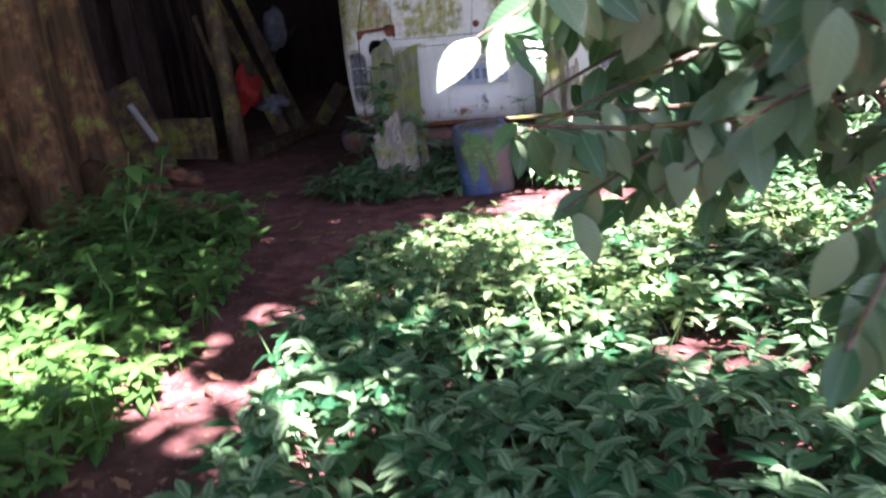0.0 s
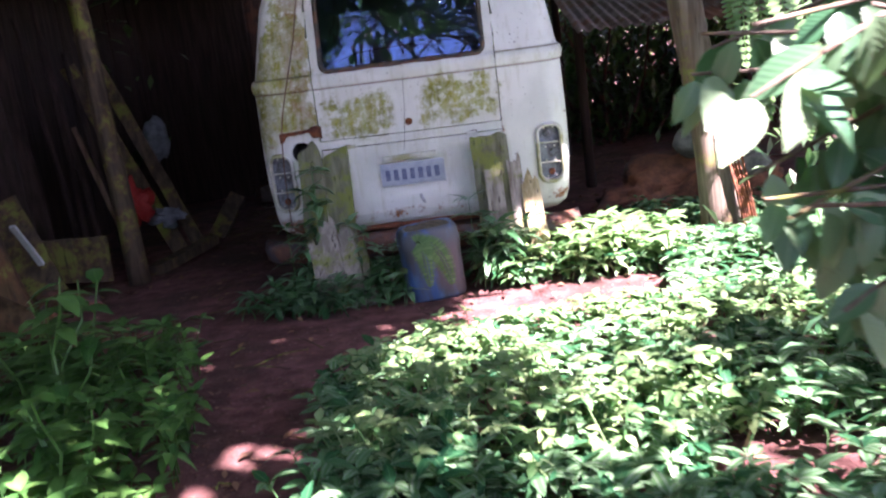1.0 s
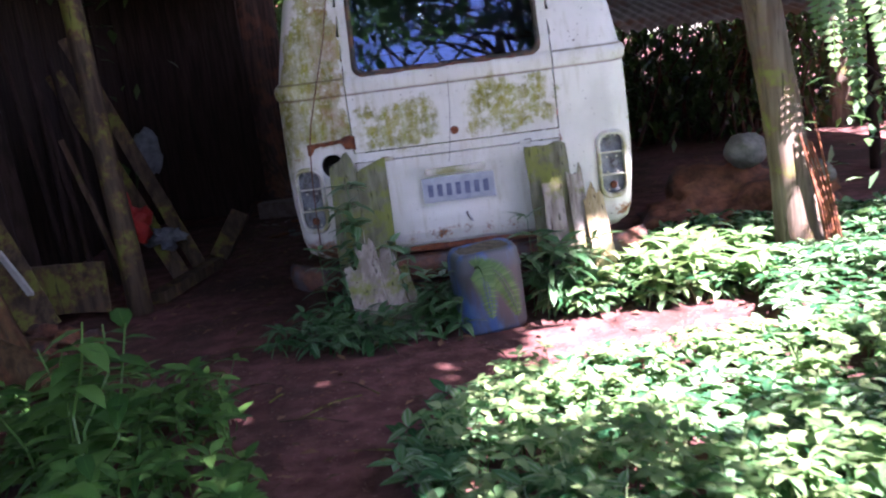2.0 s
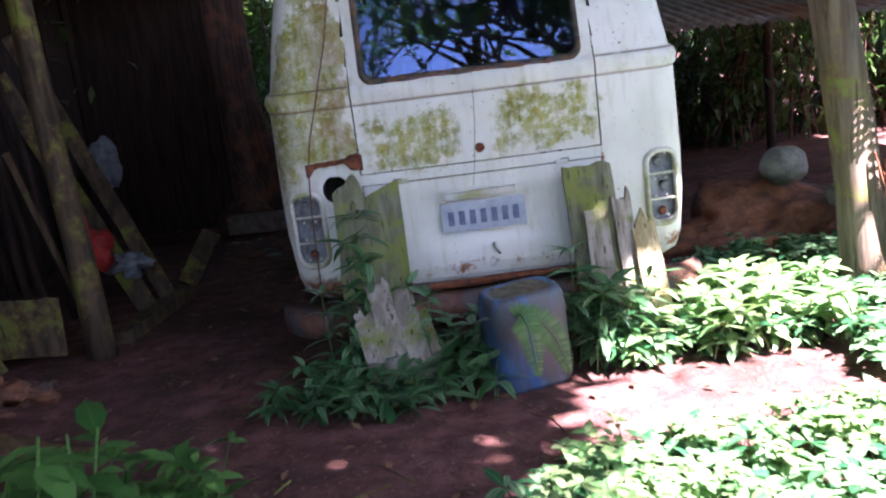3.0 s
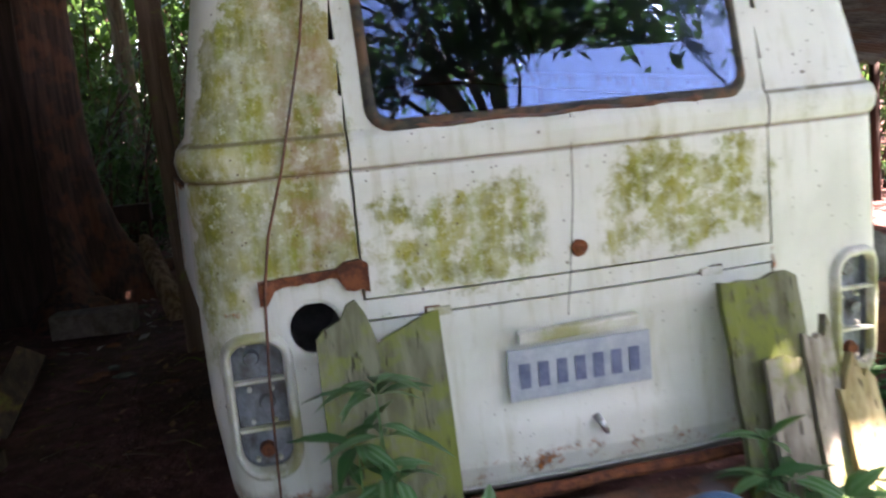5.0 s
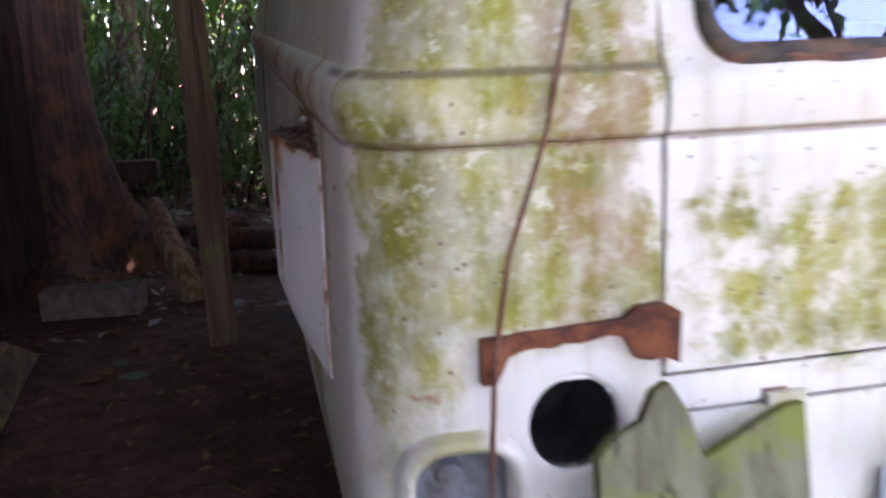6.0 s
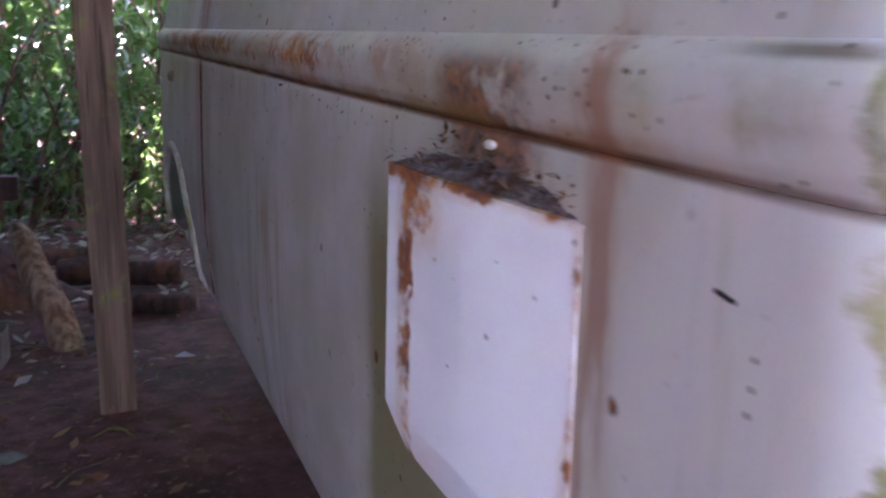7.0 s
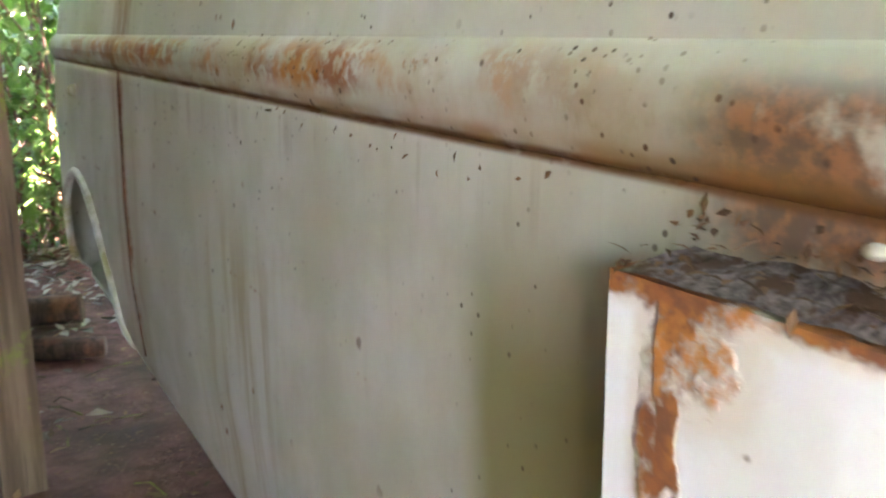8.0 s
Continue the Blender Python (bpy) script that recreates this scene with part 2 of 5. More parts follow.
def wood_mat(name, a, b, moss=0.0, red=0.0):
    n = Nodes(name)
    r = n.rand()
    g = n.noise(26.0, 7, stretch=(1.0, 1.0, 0.07))
    f = n.noise(6.0, 5)
    col = n.mix(n.ramp(g, 0.36, 0.66), a, b)
    col = n.mix(n.mul(r, 0.35), col, a)
    if red:
        col = n.mix(n.mul(n.ramp(f, 0.45, 0.6), red), col, c(0.20, 0.075, 0.04))
    if moss:
        col = n.mix(n.mul(n.ramp(n.math("ADD", f, n.mul(n.noise(40.0, 4), 0.3)), 0.72 - 0.2 * moss, 0.9 - 0.2 * moss), 0.85), col, c(0.17, 0.20, 0.04))
    crack = n.ramp(n.noise(60.0, 3, stretch=(1.0, 1.0, 0.03)), 0.60, 0.68)
    col = n.mix(n.mul(crack, 0.75), col, c(0.035, 0.028, 0.02))
    return n.done(col, 0.85, n.math("SUBTRACT", g, n.mul(crack, 0.8)), 0.006, 0.8, spec=0.2)


PAINT = van_paint()
RUST = simple("flaking rust", c(0.07, 0.023, 0.015), c(0.21, 0.065, 0.025), 30, 0.85, 0.005)
RUST_DARK = simple("dark rusted steel", c(0.075, 0.033, 0.024), c(0.19, 0.080, 0.048), 22, 0.8, 0.005, third=c(0.09, 0.075, 0.08))
DARK = simple("near-black panel, also for shaded openings", c(0.012, 0.012, 0.013), c(0.03, 0.028, 0.028), 15, 0.9)
RUBBER = simple("cracked rubber seal", c(0.025, 0.025, 0.022), c(0.07, 0.06, 0.045), 40, 0.8, third=c(0.13, 0.07, 0.04))
GREY_PLASTIC = simple("grey lamp casting", c(0.13, 0.145, 0.165), c(0.25, 0.27, 0.30), 25, 0.6, third=c(0.08, 0.07, 0.065))
BEZEL = simple("grimy cream bezel", c(0.50, 0.49, 0.42), c(0.62, 0.61, 0.56), 18, 0.55, third=c(0.34, 0.33, 0.17))
SOIL = soil_mat()
BARK = wood_mat("grey-brown bark", c(0.10, 0.075, 0.055), c(0.24, 0.19, 0.15), 0.2, 0.2)
BARK_RED = wood_mat("dark reddish bark", c(0.032, 0.020, 0.018), c(0.095, 0.054, 0.046), 0.0, 0.4)
WOOD_OLD = wood_mat("silvered old board", c(0.20, 0.17, 0.14), c(0.42, 0.38, 0.33), 0.35)
WOOD_MOSS = wood_mat("moss-grown board", c(0.11, 0.112, 0.070), c(0.24, 0.24, 0.165), 0.78)
WOOD_BROWN = wood_mat("brown sawn timber", c(0.10, 0.062, 0.042), c(0.22, 0.145, 0.10), 0.05)
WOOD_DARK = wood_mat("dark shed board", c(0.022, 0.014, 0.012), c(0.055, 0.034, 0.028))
WOOD_POLE = wood_mat("dark mossy pole", c(0.05, 0.035, 0.025), c(0.12, 0.085, 0.055), 0.45, 0.4)
LEAF_GROUND = leaf_mat("striped creeper leaf", c(0.012, 0.080, 0.034), c(0.13, 0.28, 0.11), c(0.36, 0.48, 0.34), 0.26, 0.65)
LEAF_STRIPE = leaf_mat("dark striped creeper leaf", c(0.020, 0.095, 0.034), c(0.075, 0.20, 0.070), c(0.26, 0.40, 0.27), 0.34)
LEAF_WEED = leaf_mat("pale yellow-green weed leaf", c(0.06, 0.17, 0.055), c(0.26, 0.37, 0.16), None, 0.4, thin=0.3)
LEAF_BRIGHT = leaf_mat("fresh green leaf", c(0.025, 0.10, 0.022), c(0.10, 0.23, 0.055), None, 0.4)
LEAF_SHRUB = leaf_mat("pale shrub leaf", c(0.045, 0.14, 0.065), c(0.24, 0.35, 0.20), None, 0.3, thin=0.3)
LEAF_TREE = leaf_mat("canopy leaf", c(0.020, 0.052, 0.015), c(0.07, 0.125, 0.032), None, 0.4, thin=0.3)
FERN = leaf_mat("fern green", c(0.06, 0.15, 0.04), c(0.14, 0.26, 0.08), None, 0.5, thin=0.3)
LEAF_PALE = leaf_mat("pale fallen leaf", c(0.10, 0.075, 0.07), c(0.42, 0.36, 0.34), None, 0.7, 0.2, 0.1)
LITTER = leaf_mat("dead leaf", c(0.07, 0.035, 0.025), c(0.28, 0.15, 0.09), None, 0.8, 0.2, 0.1)


# ---- mesh helpers ----
def mesh(name, verts, faces, material, parent=None, label="", uvs=None, smooth=False):
    me = bpy.data.meshes.new(name)
    me.from_pydata([tuple(v) for v in verts], [], [tuple(f) for f in faces])
    if uvs is not None:
        lay = me.uv_layers.new(name="uv")
        idx = np.zeros(len(me.loops), dtype=np.int32)
        me.loops.foreach_get("vertex_index", idx)
        lay.data.foreach_set("uv", np.asarray(uvs, dtype=np.float32)[idx].ravel())
    if smooth:
        me.polygons.foreach_set("use_smooth", [True] * len(me.polygons))
    me.materials.append(material)
    ob = new(name, me)
    if parent:
        ob.parent = parent
    if label:
        tagged(ob, label)
    return ob


def part(name, bm, material, parent=None, label="", smooth=False):
    me = bpy.data.meshes.new(name)
    bmesh.ops.recalc_face_normals(bm, faces=bm.faces)
    bm.to_mesh(me)
    bm.free()
    if smooth:
        me.polygons.foreach_set("use_smooth", [True] * len(me.polygons))
    me.materials.append(material)
    ob = new(name, me)
    if parent:
        ob.parent = parent
    if label:
        tagged(ob, label)
    return ob


def empty(name, label, category, group="", kind=""):
    return tagged(new(name), label, category, group, kind)


def box_bm(sx, sy, sz, m=None, bevel=0.0, bm=None):
    bm = bm or bmesh.new()
    geo = bmesh.ops.create_cube(bm, size=1.0, matrix=(m or Matrix()) @ Matrix.Diagonal((sx, sy, sz, 1)))
    if bevel:
        es = list({e for v in geo["verts"] for e in v.link_edges})
        bmesh.ops.bevel(bm, geom=es, offset=bevel, segments=2, affect="EDGES", profile=0.6)
    return bm


def tube(points, radii, sides=10, rough=0.0, cap=True, seed=0):
    """Vertices and faces of a tapering, slightly uneven limb along the points."""
    rng = random.Random(seed)
    vs, fs = [], []
    pts = [Vector(p) for p in points]
    for i, p in enumerate(pts):
        d = (pts[min(i + 1, len(pts) - 1)] - pts[max(i - 1, 0)]).normalized()
        a = d.orthogonal().normalized() if i == 0 else (a - d * a.dot(d)).normalized()
        b = d.cross(a)
        for k in range(sides):
            t = 2 * math.pi * k / sides
            r = radii[i] * (1 + rough * (noise.noise(p * 3 + Vector((math.cos(t) * 2, math.sin(t) * 2, seed))) + rng.uniform(-0.3, 0.3)))
            vs.append(p + (a * math.cos(t) + b * math.sin(t)) * r)
    for i in range(len(pts) - 1):
        for k in range(sides):
            j = (k + 1) % sides
            fs.append((i * sides + k, i * sides + j, (i + 1) * sides + j, (i + 1) * sides + k))
    if cap:
        fs.append(tuple(reversed(range(sides))))
        fs.append(tuple(range((len(pts) - 1) * sides, len(pts) * sides)))
    return vs, fs


def joined(pieces):
    vs, fs = [], []
    for v, f in pieces:
        o = len(vs)
        vs += v
        fs += [tuple(i + o for i in q) for q in f]
    return vs, fs


class Leaves:
    """Gathers leaves, each a folded, drooping blade, into one mesh."""

    def __init__(self, across=(-1, -0.55, 0, 0.55, 1), shape=((0, 0.10), (0.18, 0.72), (0.42, 1.0), (0.70, 0.72), (0.9, 0.28), (1.0, 0.02))):
        self.v, self.f, self.u = [], [], []
        self.across, self.shape = across, shape

    def add(self, base, way, up, length, width, droop=0.3, fold=0.25):
        way = Vector(way).normalized()
        s = way.cross(Vector(up))
        s = s.normalized() if s.length > 1e-4 else way.orthogonal().normalized()
        n = s.cross(way).normalized()
        o, k = len(self.v), len(self.across)
        for t, w in self.shape:
            mid = Vector(base) + way * (length * t) - n * (droop * length * t * t)
            for a in self.across:
                self.v.append(mid + s * (a * w * width / 2) + n * (abs(a) * w * fold * width / 2))
                self.u.append((0.5 + a / 2 * max(w, 0.3), t))
        for i in range(len(self.shape) - 1):
            for j in range(k - 1):
                q = o + i * k + j
                self.f.append((q, q + 1, q + k + 1, q + k))

    def rosette(self, at, rng, n=5, length=0.07, width=0.026, rise=0.5, droop=0.45, lean=(0, 0, 1)):
        a0 = rng.uniform(0, 6.28)
        for i in range(n):
            a = a0 + i * 2.4 + rng.uniform(-0.3, 0.3)
            e = rise + rng.uniform(-0.35, 0.4)
            d = Vector((math.cos(a) * math.cos(e), math.sin(a) * math.cos(e), math.sin(e)))
            k = rng.uniform(0.65, 1.2)
            self.add(Vector(at) + d * 0.006, d, Vector(lean) + Vector((rng.uniform(-0.3, 0.3), rng.uniform(-0.3, 0.3), 0)), length * k, width * k, droop + rng.uniform(-0.2, 0.2))

    def out(self, name, material, parent=None, label=""):
        return mesh(name, self.v, self.f, material, parent, label, self.u, True)


SMALL = dict(across=(-1, 0, 1), shape=((0, 0.15), (0.3, 0.9), (0.65, 0.8), (1.0, 0.03)))
TINY = dict(across=(-1, 0, 1), shape=((0, 0.1), (0.45, 1.0), (1.0, 0.05)))


def smooth_rows(table, v):
    """The table's values at v, by straight lines between its rows."""
    return [float(np.interp(v, [r[0] for r in table], [r[i] for r in table])) for i in range(1, len(table[0]))]


# ---- ground ----
def ground_z(x, y):
    h = 0.022 * noise.noise(Vector((x * 1.3, y * 1.3, 0))) + 0.010 * noise.noise(Vector((x * 5, y * 5, 3)))
    h += 0.05 * max(0.0, min(1.0, (x - 0.4) / 1.5)) * max(0.0, min(1.0, (0.2 - y)))
    far = max(0.0, math.hypot(x, y) - 12)
    return h + 0.02 * far * (0.5 + 0.5 * noise.noise(Vector((x * 0.05, y * 0.05, 7))))


def make_ground():
    def axis(a, b, step, far):
        near = list(np.arange(a, b + 1e-6, step))
        out, s = [], step
        e = b
        while e < far:
            s *= 1.35
            e += s
            out.append(e)
        back, s, e = [], step, a
        while e > -far:
            s *= 1.35
            e -= s
            back.append(e)
        return back[::-1] + near + out
    xs, ys = axis(-4, 4, 0.07, 220), axis(-6, 8, 0.07, 220)
    vs = [(x, y, ground_z(x, y)) for y in ys for x in xs]
    w = len(xs)
    fs = [(j * w + i, j * w + i + 1, (j + 1) * w + i + 1, (j + 1) * w + i) for j in range(len(ys) - 1) for i in range(w - 1)]
    tagged(mesh("ground", vs, fs, SOIL, smooth=True), "reddish bare soil with dead leaves", "ground", kind="structure")


make_ground()

# ---- the old van ----
SLOPE = 0.066  # the van sits nose-up: heights rise towards its front
ROWS = [  # height, half width, how far the rear face lies forward
    (0.30, 0.79, 0.07), (0.34, 0.828, 0.02), (0.40, 0.846, 0.0), (0.60, 0.866, 0.0), (0.78, 0.868, 0.0), (1.0, 0.864, 0.002), (1.095, 0.862, 0.003),
    (1.116, 0.861, 0.003), (1.121, 0.857, 0.007), (1.125, 0.864, -0.002), (1.137, 0.871, -0.007), (1.165, 0.876, -0.010), (1.188, 0.870, -0.005), (1.201, 0.857, 0.006), (1.205, 0.850, 0.011), (1.22, 0.847, 0.013),
    (1.35, 0.826, 0.040), (1.58, 0.785, 0.095), (1.68, 0.75, 0.135), (1.76, 0.69, 0.205), (1.83, 0.57, 0.325), (1.88, 0.39, 0.50), (1.90, 0.15, 0.75)]
LENGTH = 4.25


def rear(x, z, out=0.0):
    """A point of the rear face (out: metres proud of it)."""
    w, y = smooth_rows(ROWS, z)
    r = min(0.115, w * 0.4)
    a = abs(x)
    y += 0.02 * (min(a, w - r) / 0.7) ** 2
    if a > w - r:
        s = min(1.0, (a - (w - r)) / r)
        y += r * (1 - math.sqrt(max(0.0, 1 - s * s)))
    return Vector((x, y - out, z + SLOPE * (y - out)))


def side(y, z, out=0.0, left=True):
    w, _ = smooth_rows(ROWS, z)
    return Vector(((-1 if left else 1) * (w - 0.011 * max(0.0, y - 0.42) + out), y, z + SLOPE * y))


def in_round(x, z, x0, x1, z0, z1, r):
    dx, dz = max(x0 + r - x, 0, x - (x1 - r)), max(z0 + r - z, 0, z - (z1 - r))
    return math.hypot(dx, dz) < r


TG = (-0.505, 0.505, 0.836, 1.69)      # tailgate
WIN = (-0.445, 0.445, 1.215, 1.625)    # its window
LID = (-0.505, 0.505, 0.345, 0.782)    # engine lid
LAMP_X, LAMP_Z, LAMP_W, LAMP_H = 0.758, 0.622, 0.126, 0.306
HOLE = (-0.622, 0.785, 0.062)


def sorted_unique(v):
    out = []
    for a in sorted(v):
        if not out or a - out[-1] > 1e-4:
            out.append(a)
    return out


def van_body(van):
    zs = sorted_unique([r[0] for r in ROWS] + list(np.arange(0.32, 1.66, 0.02)) + [0.340, 0.345, 0.782, 0.787, 0.831, 0.836, 1.63, 1.636])
    rx = sorted_unique(list(np.arange(-0.72, 0.721, 0.02)) + [-0.511, -0.505, 0.505, 0.511])
    ring_n, vs, fs = None, [], []
    keys = None
    for z in zs:
        w, yr = smooth_rows(ROWS, z)
        r = min(0.115, w * 0.4)
        k = min(1.0, (w - r) / 0.73)
        pts = [(x * k, yr + 0.02 * (abs(x * k) / 0.7) ** 2) for x in rx]
        e = w - r
        ye = yr + 0.02 * (e / 0.7) ** 2
        right = [(rx[-1] * k + (e - rx[-1] * k) * t, ye) for t in (0.34, 0.67)]
        right += [(e + r * math.sin(a), ye + r * (1 - math.cos(a))) for a in np.linspace(0, math.pi / 2, 13)]
        y0 = ye + r
        rf = min(0.45, w * 0.6)
        y1 = LENGTH - rf - max(0.0, (z - 0.9)) * 0.25
        right += [(w - 0.011 * max(0.0, (y1 - y0) * t - 0.3), y0 + (y1 - y0) * t) for t in np.linspace(0, 1, 60)[1:]]
        w -= 0.011 * max(0.0, y1 - y0 - 0.3)
        right += [(w - rf * (1 - math.cos(a)), y1 + rf * math.sin(a)) for a in np.linspace(0, math.pi / 2, 8)[1:]]
        left = [(-x, y) for x, y in reversed(right)]
        ring = left + pts + right
        n = len(ring)
        keys = [("l", 0)] * len(left) + [("r", x) for x in rx] + [("s", 0)] * len(right)
        vs += [Vector((x, y, z + SLOPE * y)) for x, y in ring]
    nl = len(left)
    for j in range(len(zs) - 1):
        zc = (zs[j] + zs[j + 1]) / 2
        for i in range(n - 1):
            a, b = vs[j * n + i], vs[j * n + i + 1]
            xc, yc = (a.x + b.x) / 2, (a.y + b.y) / 2
            if yc < 0.2:
                if -0.511 < xc < 0.511 and (0.340 < zc < 0.787 or 0.831 < zc < 1.636):
                    continue
                if in_round(abs(xc), zc, LAMP_X - LAMP_W / 2, LAMP_X + LAMP_W / 2, LAMP_Z - LAMP_H / 2, LAMP_Z + LAMP_H / 2, 0.045):
                    continue
                if math.hypot(xc - HOLE[0], (zc - HOLE[1]) * 0.95) < HOLE[2]:
                    continue
            # the front wheel opening
            if yc > 2.7 and zc < 0.76 and math.hypot((yc - 3.35) / 0.52, (zc - 0.30) / 0.46) < 1:
                continue
            fs.append((j * n + i, j * n + i + 1, (j + 1) * n + i + 1, (j + 1) * n + i))
        fs.append((j * n + n - 1, j * n, (j + 1) * n, (j + 1) * n + n - 1))
    fs.append(tuple(range((len(zs) - 1) * n, len(zs) * n)))
    fs.append(tuple(reversed(range(n))))
    ob = mesh("body", vs, fs, PAINT, van, "chalky white body with moss and rust", smooth=True)
    sol = ob.modifiers.new("sheet", "SOLIDIFY")
    sol.thickness, sol.offset = 0.006, 0
    ob.modifiers.new("edges", "EDGE_SPLIT").split_angle = radians(40)


def panel(name, van, rect, material, label, hole=None, out=0.003, bulge=None, r=0.012):
    """A sheet that follows the rear face inside rect, with turned-in edges."""
    x0, x1, z0, z1 = rect
    xs = sorted_unique(list(np.linspace(x0, x1, 70)) + ([hole[0], hole[1]] if hole else []))
    zs = sorted_unique(list(np.linspace(z0, z1, 48)) + ([hole[2], hole[3]] if hole else []) + [row[0] for row in ROWS if z0 < row[0] < z1])
    bm = bmesh.new()
    grid = [[bm.verts.new(rear(x, z, out + (bulge(x, z) if bulge else 0))) for x in xs] for z in zs]
    for j in range(len(zs) - 1):
        for i in range(len(xs) - 1):
            xc, zc = (xs[i] + xs[i + 1]) / 2, (zs[j] + zs[j + 1]) / 2
            if not in_round(xc, zc, x0, x1, z0, z1, r):
                continue
            if hole and in_round(xc, zc, *hole, 0.05):
                continue
            bm.faces.new((grid[j][i], grid[j][i + 1], grid[j + 1][i + 1], grid[j + 1][i]))
    bmesh.ops.delete(bm, geom=[v for v in bm.verts if not v.link_faces], context="VERTS")
    # keep the sheet, drop loose crumbs at rounded corners
    seen, best = set(), []
    for f in bm.faces:
        if f not in seen:
            seen.add(f)
            group, i = [f], 0
            while i < len(group):
                for e in group[i].edges:
                    for q in e.link_faces:
                        if q not in seen:
                            seen.add(q)
                            group.append(q)
                i += 1
            best = max(best, group, key=len)
    keep = set(best)
    bmesh.ops.delete(bm, geom=[f for f in bm.faces if f not in keep], context="FACES")
    rim = [e for e in bm.edges if len(e.link_faces) == 1]
    ext = bmesh.ops.extrude_edge_only(bm, edges=rim)
    bmesh.ops.translate(bm, verts=[g for g in ext["geom"] if isinstance(g, bmesh.types.BMVert)], vec=(0, 0.022, 0))
    ob = part(name, bm, material, van, label, True)
    ob.modifiers.new("edges", "EDGE_SPLIT").split_angle = radians(80)
    return ob


def round_loop(x0, x1, z0, z1, r, n=7):
    pts = []
    for cx, cz, a0 in ((x1 - r, z1 - r, 0), (x0 + r, z1 - r, 90), (x0 + r, z0 + r, 180), (x1 - r, z0 + r, 270)):
        pts += [(cx + r * math.cos(radians(a0 + 90 * i / n)), cz + r * math.sin(radians(a0 + 90 * i / n))) for i in range(n + 1)]
    return pts


def ring_strip(loops, place, close=False):
    """Skin between nested loops of (x, z), each with its own height off the face."""
    vs, fs = [], []
    n = len(loops[0][0])
    for pts, out in loops:
        vs += [place(x, z, out) for x, z in pts]
    for k in range(len(loops) - 1):
        for i in range(n):
            j = (i + 1) % n
            fs.append((k * n + i, k * n + j, (k + 1) * n + j, (k + 1) * n + i))
    if close:
        fs.append(tuple(range((len(loops) - 1) * n, len(loops) * n)))
    return vs, fs


def tail_lamp(van, sign):
    cx = sign * LAMP_X
    tone = "grey open lamp casting without its lens"

    def loop(g, r=0.05):
        return round_loop(cx - LAMP_W / 2 + g, cx + LAMP_W / 2 - g, LAMP_Z - LAMP_H / 2 + g, LAMP_Z + LAMP_H / 2 - g, r)
    lamp = mesh("tail_lamp", *ring_strip([(loop(0.004, 0.04), -0.006), (loop(0.008, 0.036), -0.032), (loop(0.04, 0.010), -0.034)], rear, True), GREY_PLASTIC, van, tone)
    mesh("bezel", *ring_strip([(loop(-0.018, 0.065), -0.002), (loop(-0.013, 0.06), 0.018), (loop(-0.004, 0.052), 0.024), (loop(0.004, 0.045), 0.018), (loop(0.007, 0.04), -0.014)], rear), BEZEL, lamp, "cream bezel with green grime", smooth=True)
    for dz in (0.055, -0.055):
        bm = box_bm(LAMP_W - 0.014, 0.026, 0.007, Matrix.Translation(rear(cx, LAMP_Z + dz, -0.018)), 0.001)
        part("divider", bm, BEZEL, lamp)
    for dz, dx in ((0.105, -0.012), (0.0, 0.012), (-0.11, 0.0)):
        p = rear(cx + dx, LAMP_Z + dz, -0.028)
        vs, fs = tube([p + Vector((0, 0.008, 0)), p, p + Vector((0, -0.014, 0))], [0.019, 0.019, 0.015], 14)
        mesh("bulb_holder", vs, fs, RUST if dz < 0 else GREY_PLASTIC, lamp, "bare bulb holder", smooth=False)
    for dz in (0.135, 0.03, -0.045, -0.135):
        for dx in (-0.024, 0.026):
            p = rear(cx + dx, LAMP_Z + dz, -0.029)
            vs, fs = tube([p + Vector((0, 0.006, 0)), p + Vector((0, -0.006, 0))], [0.006, 0.005], 8)
            mesh("screw_boss", vs, fs, BEZEL, lamp)


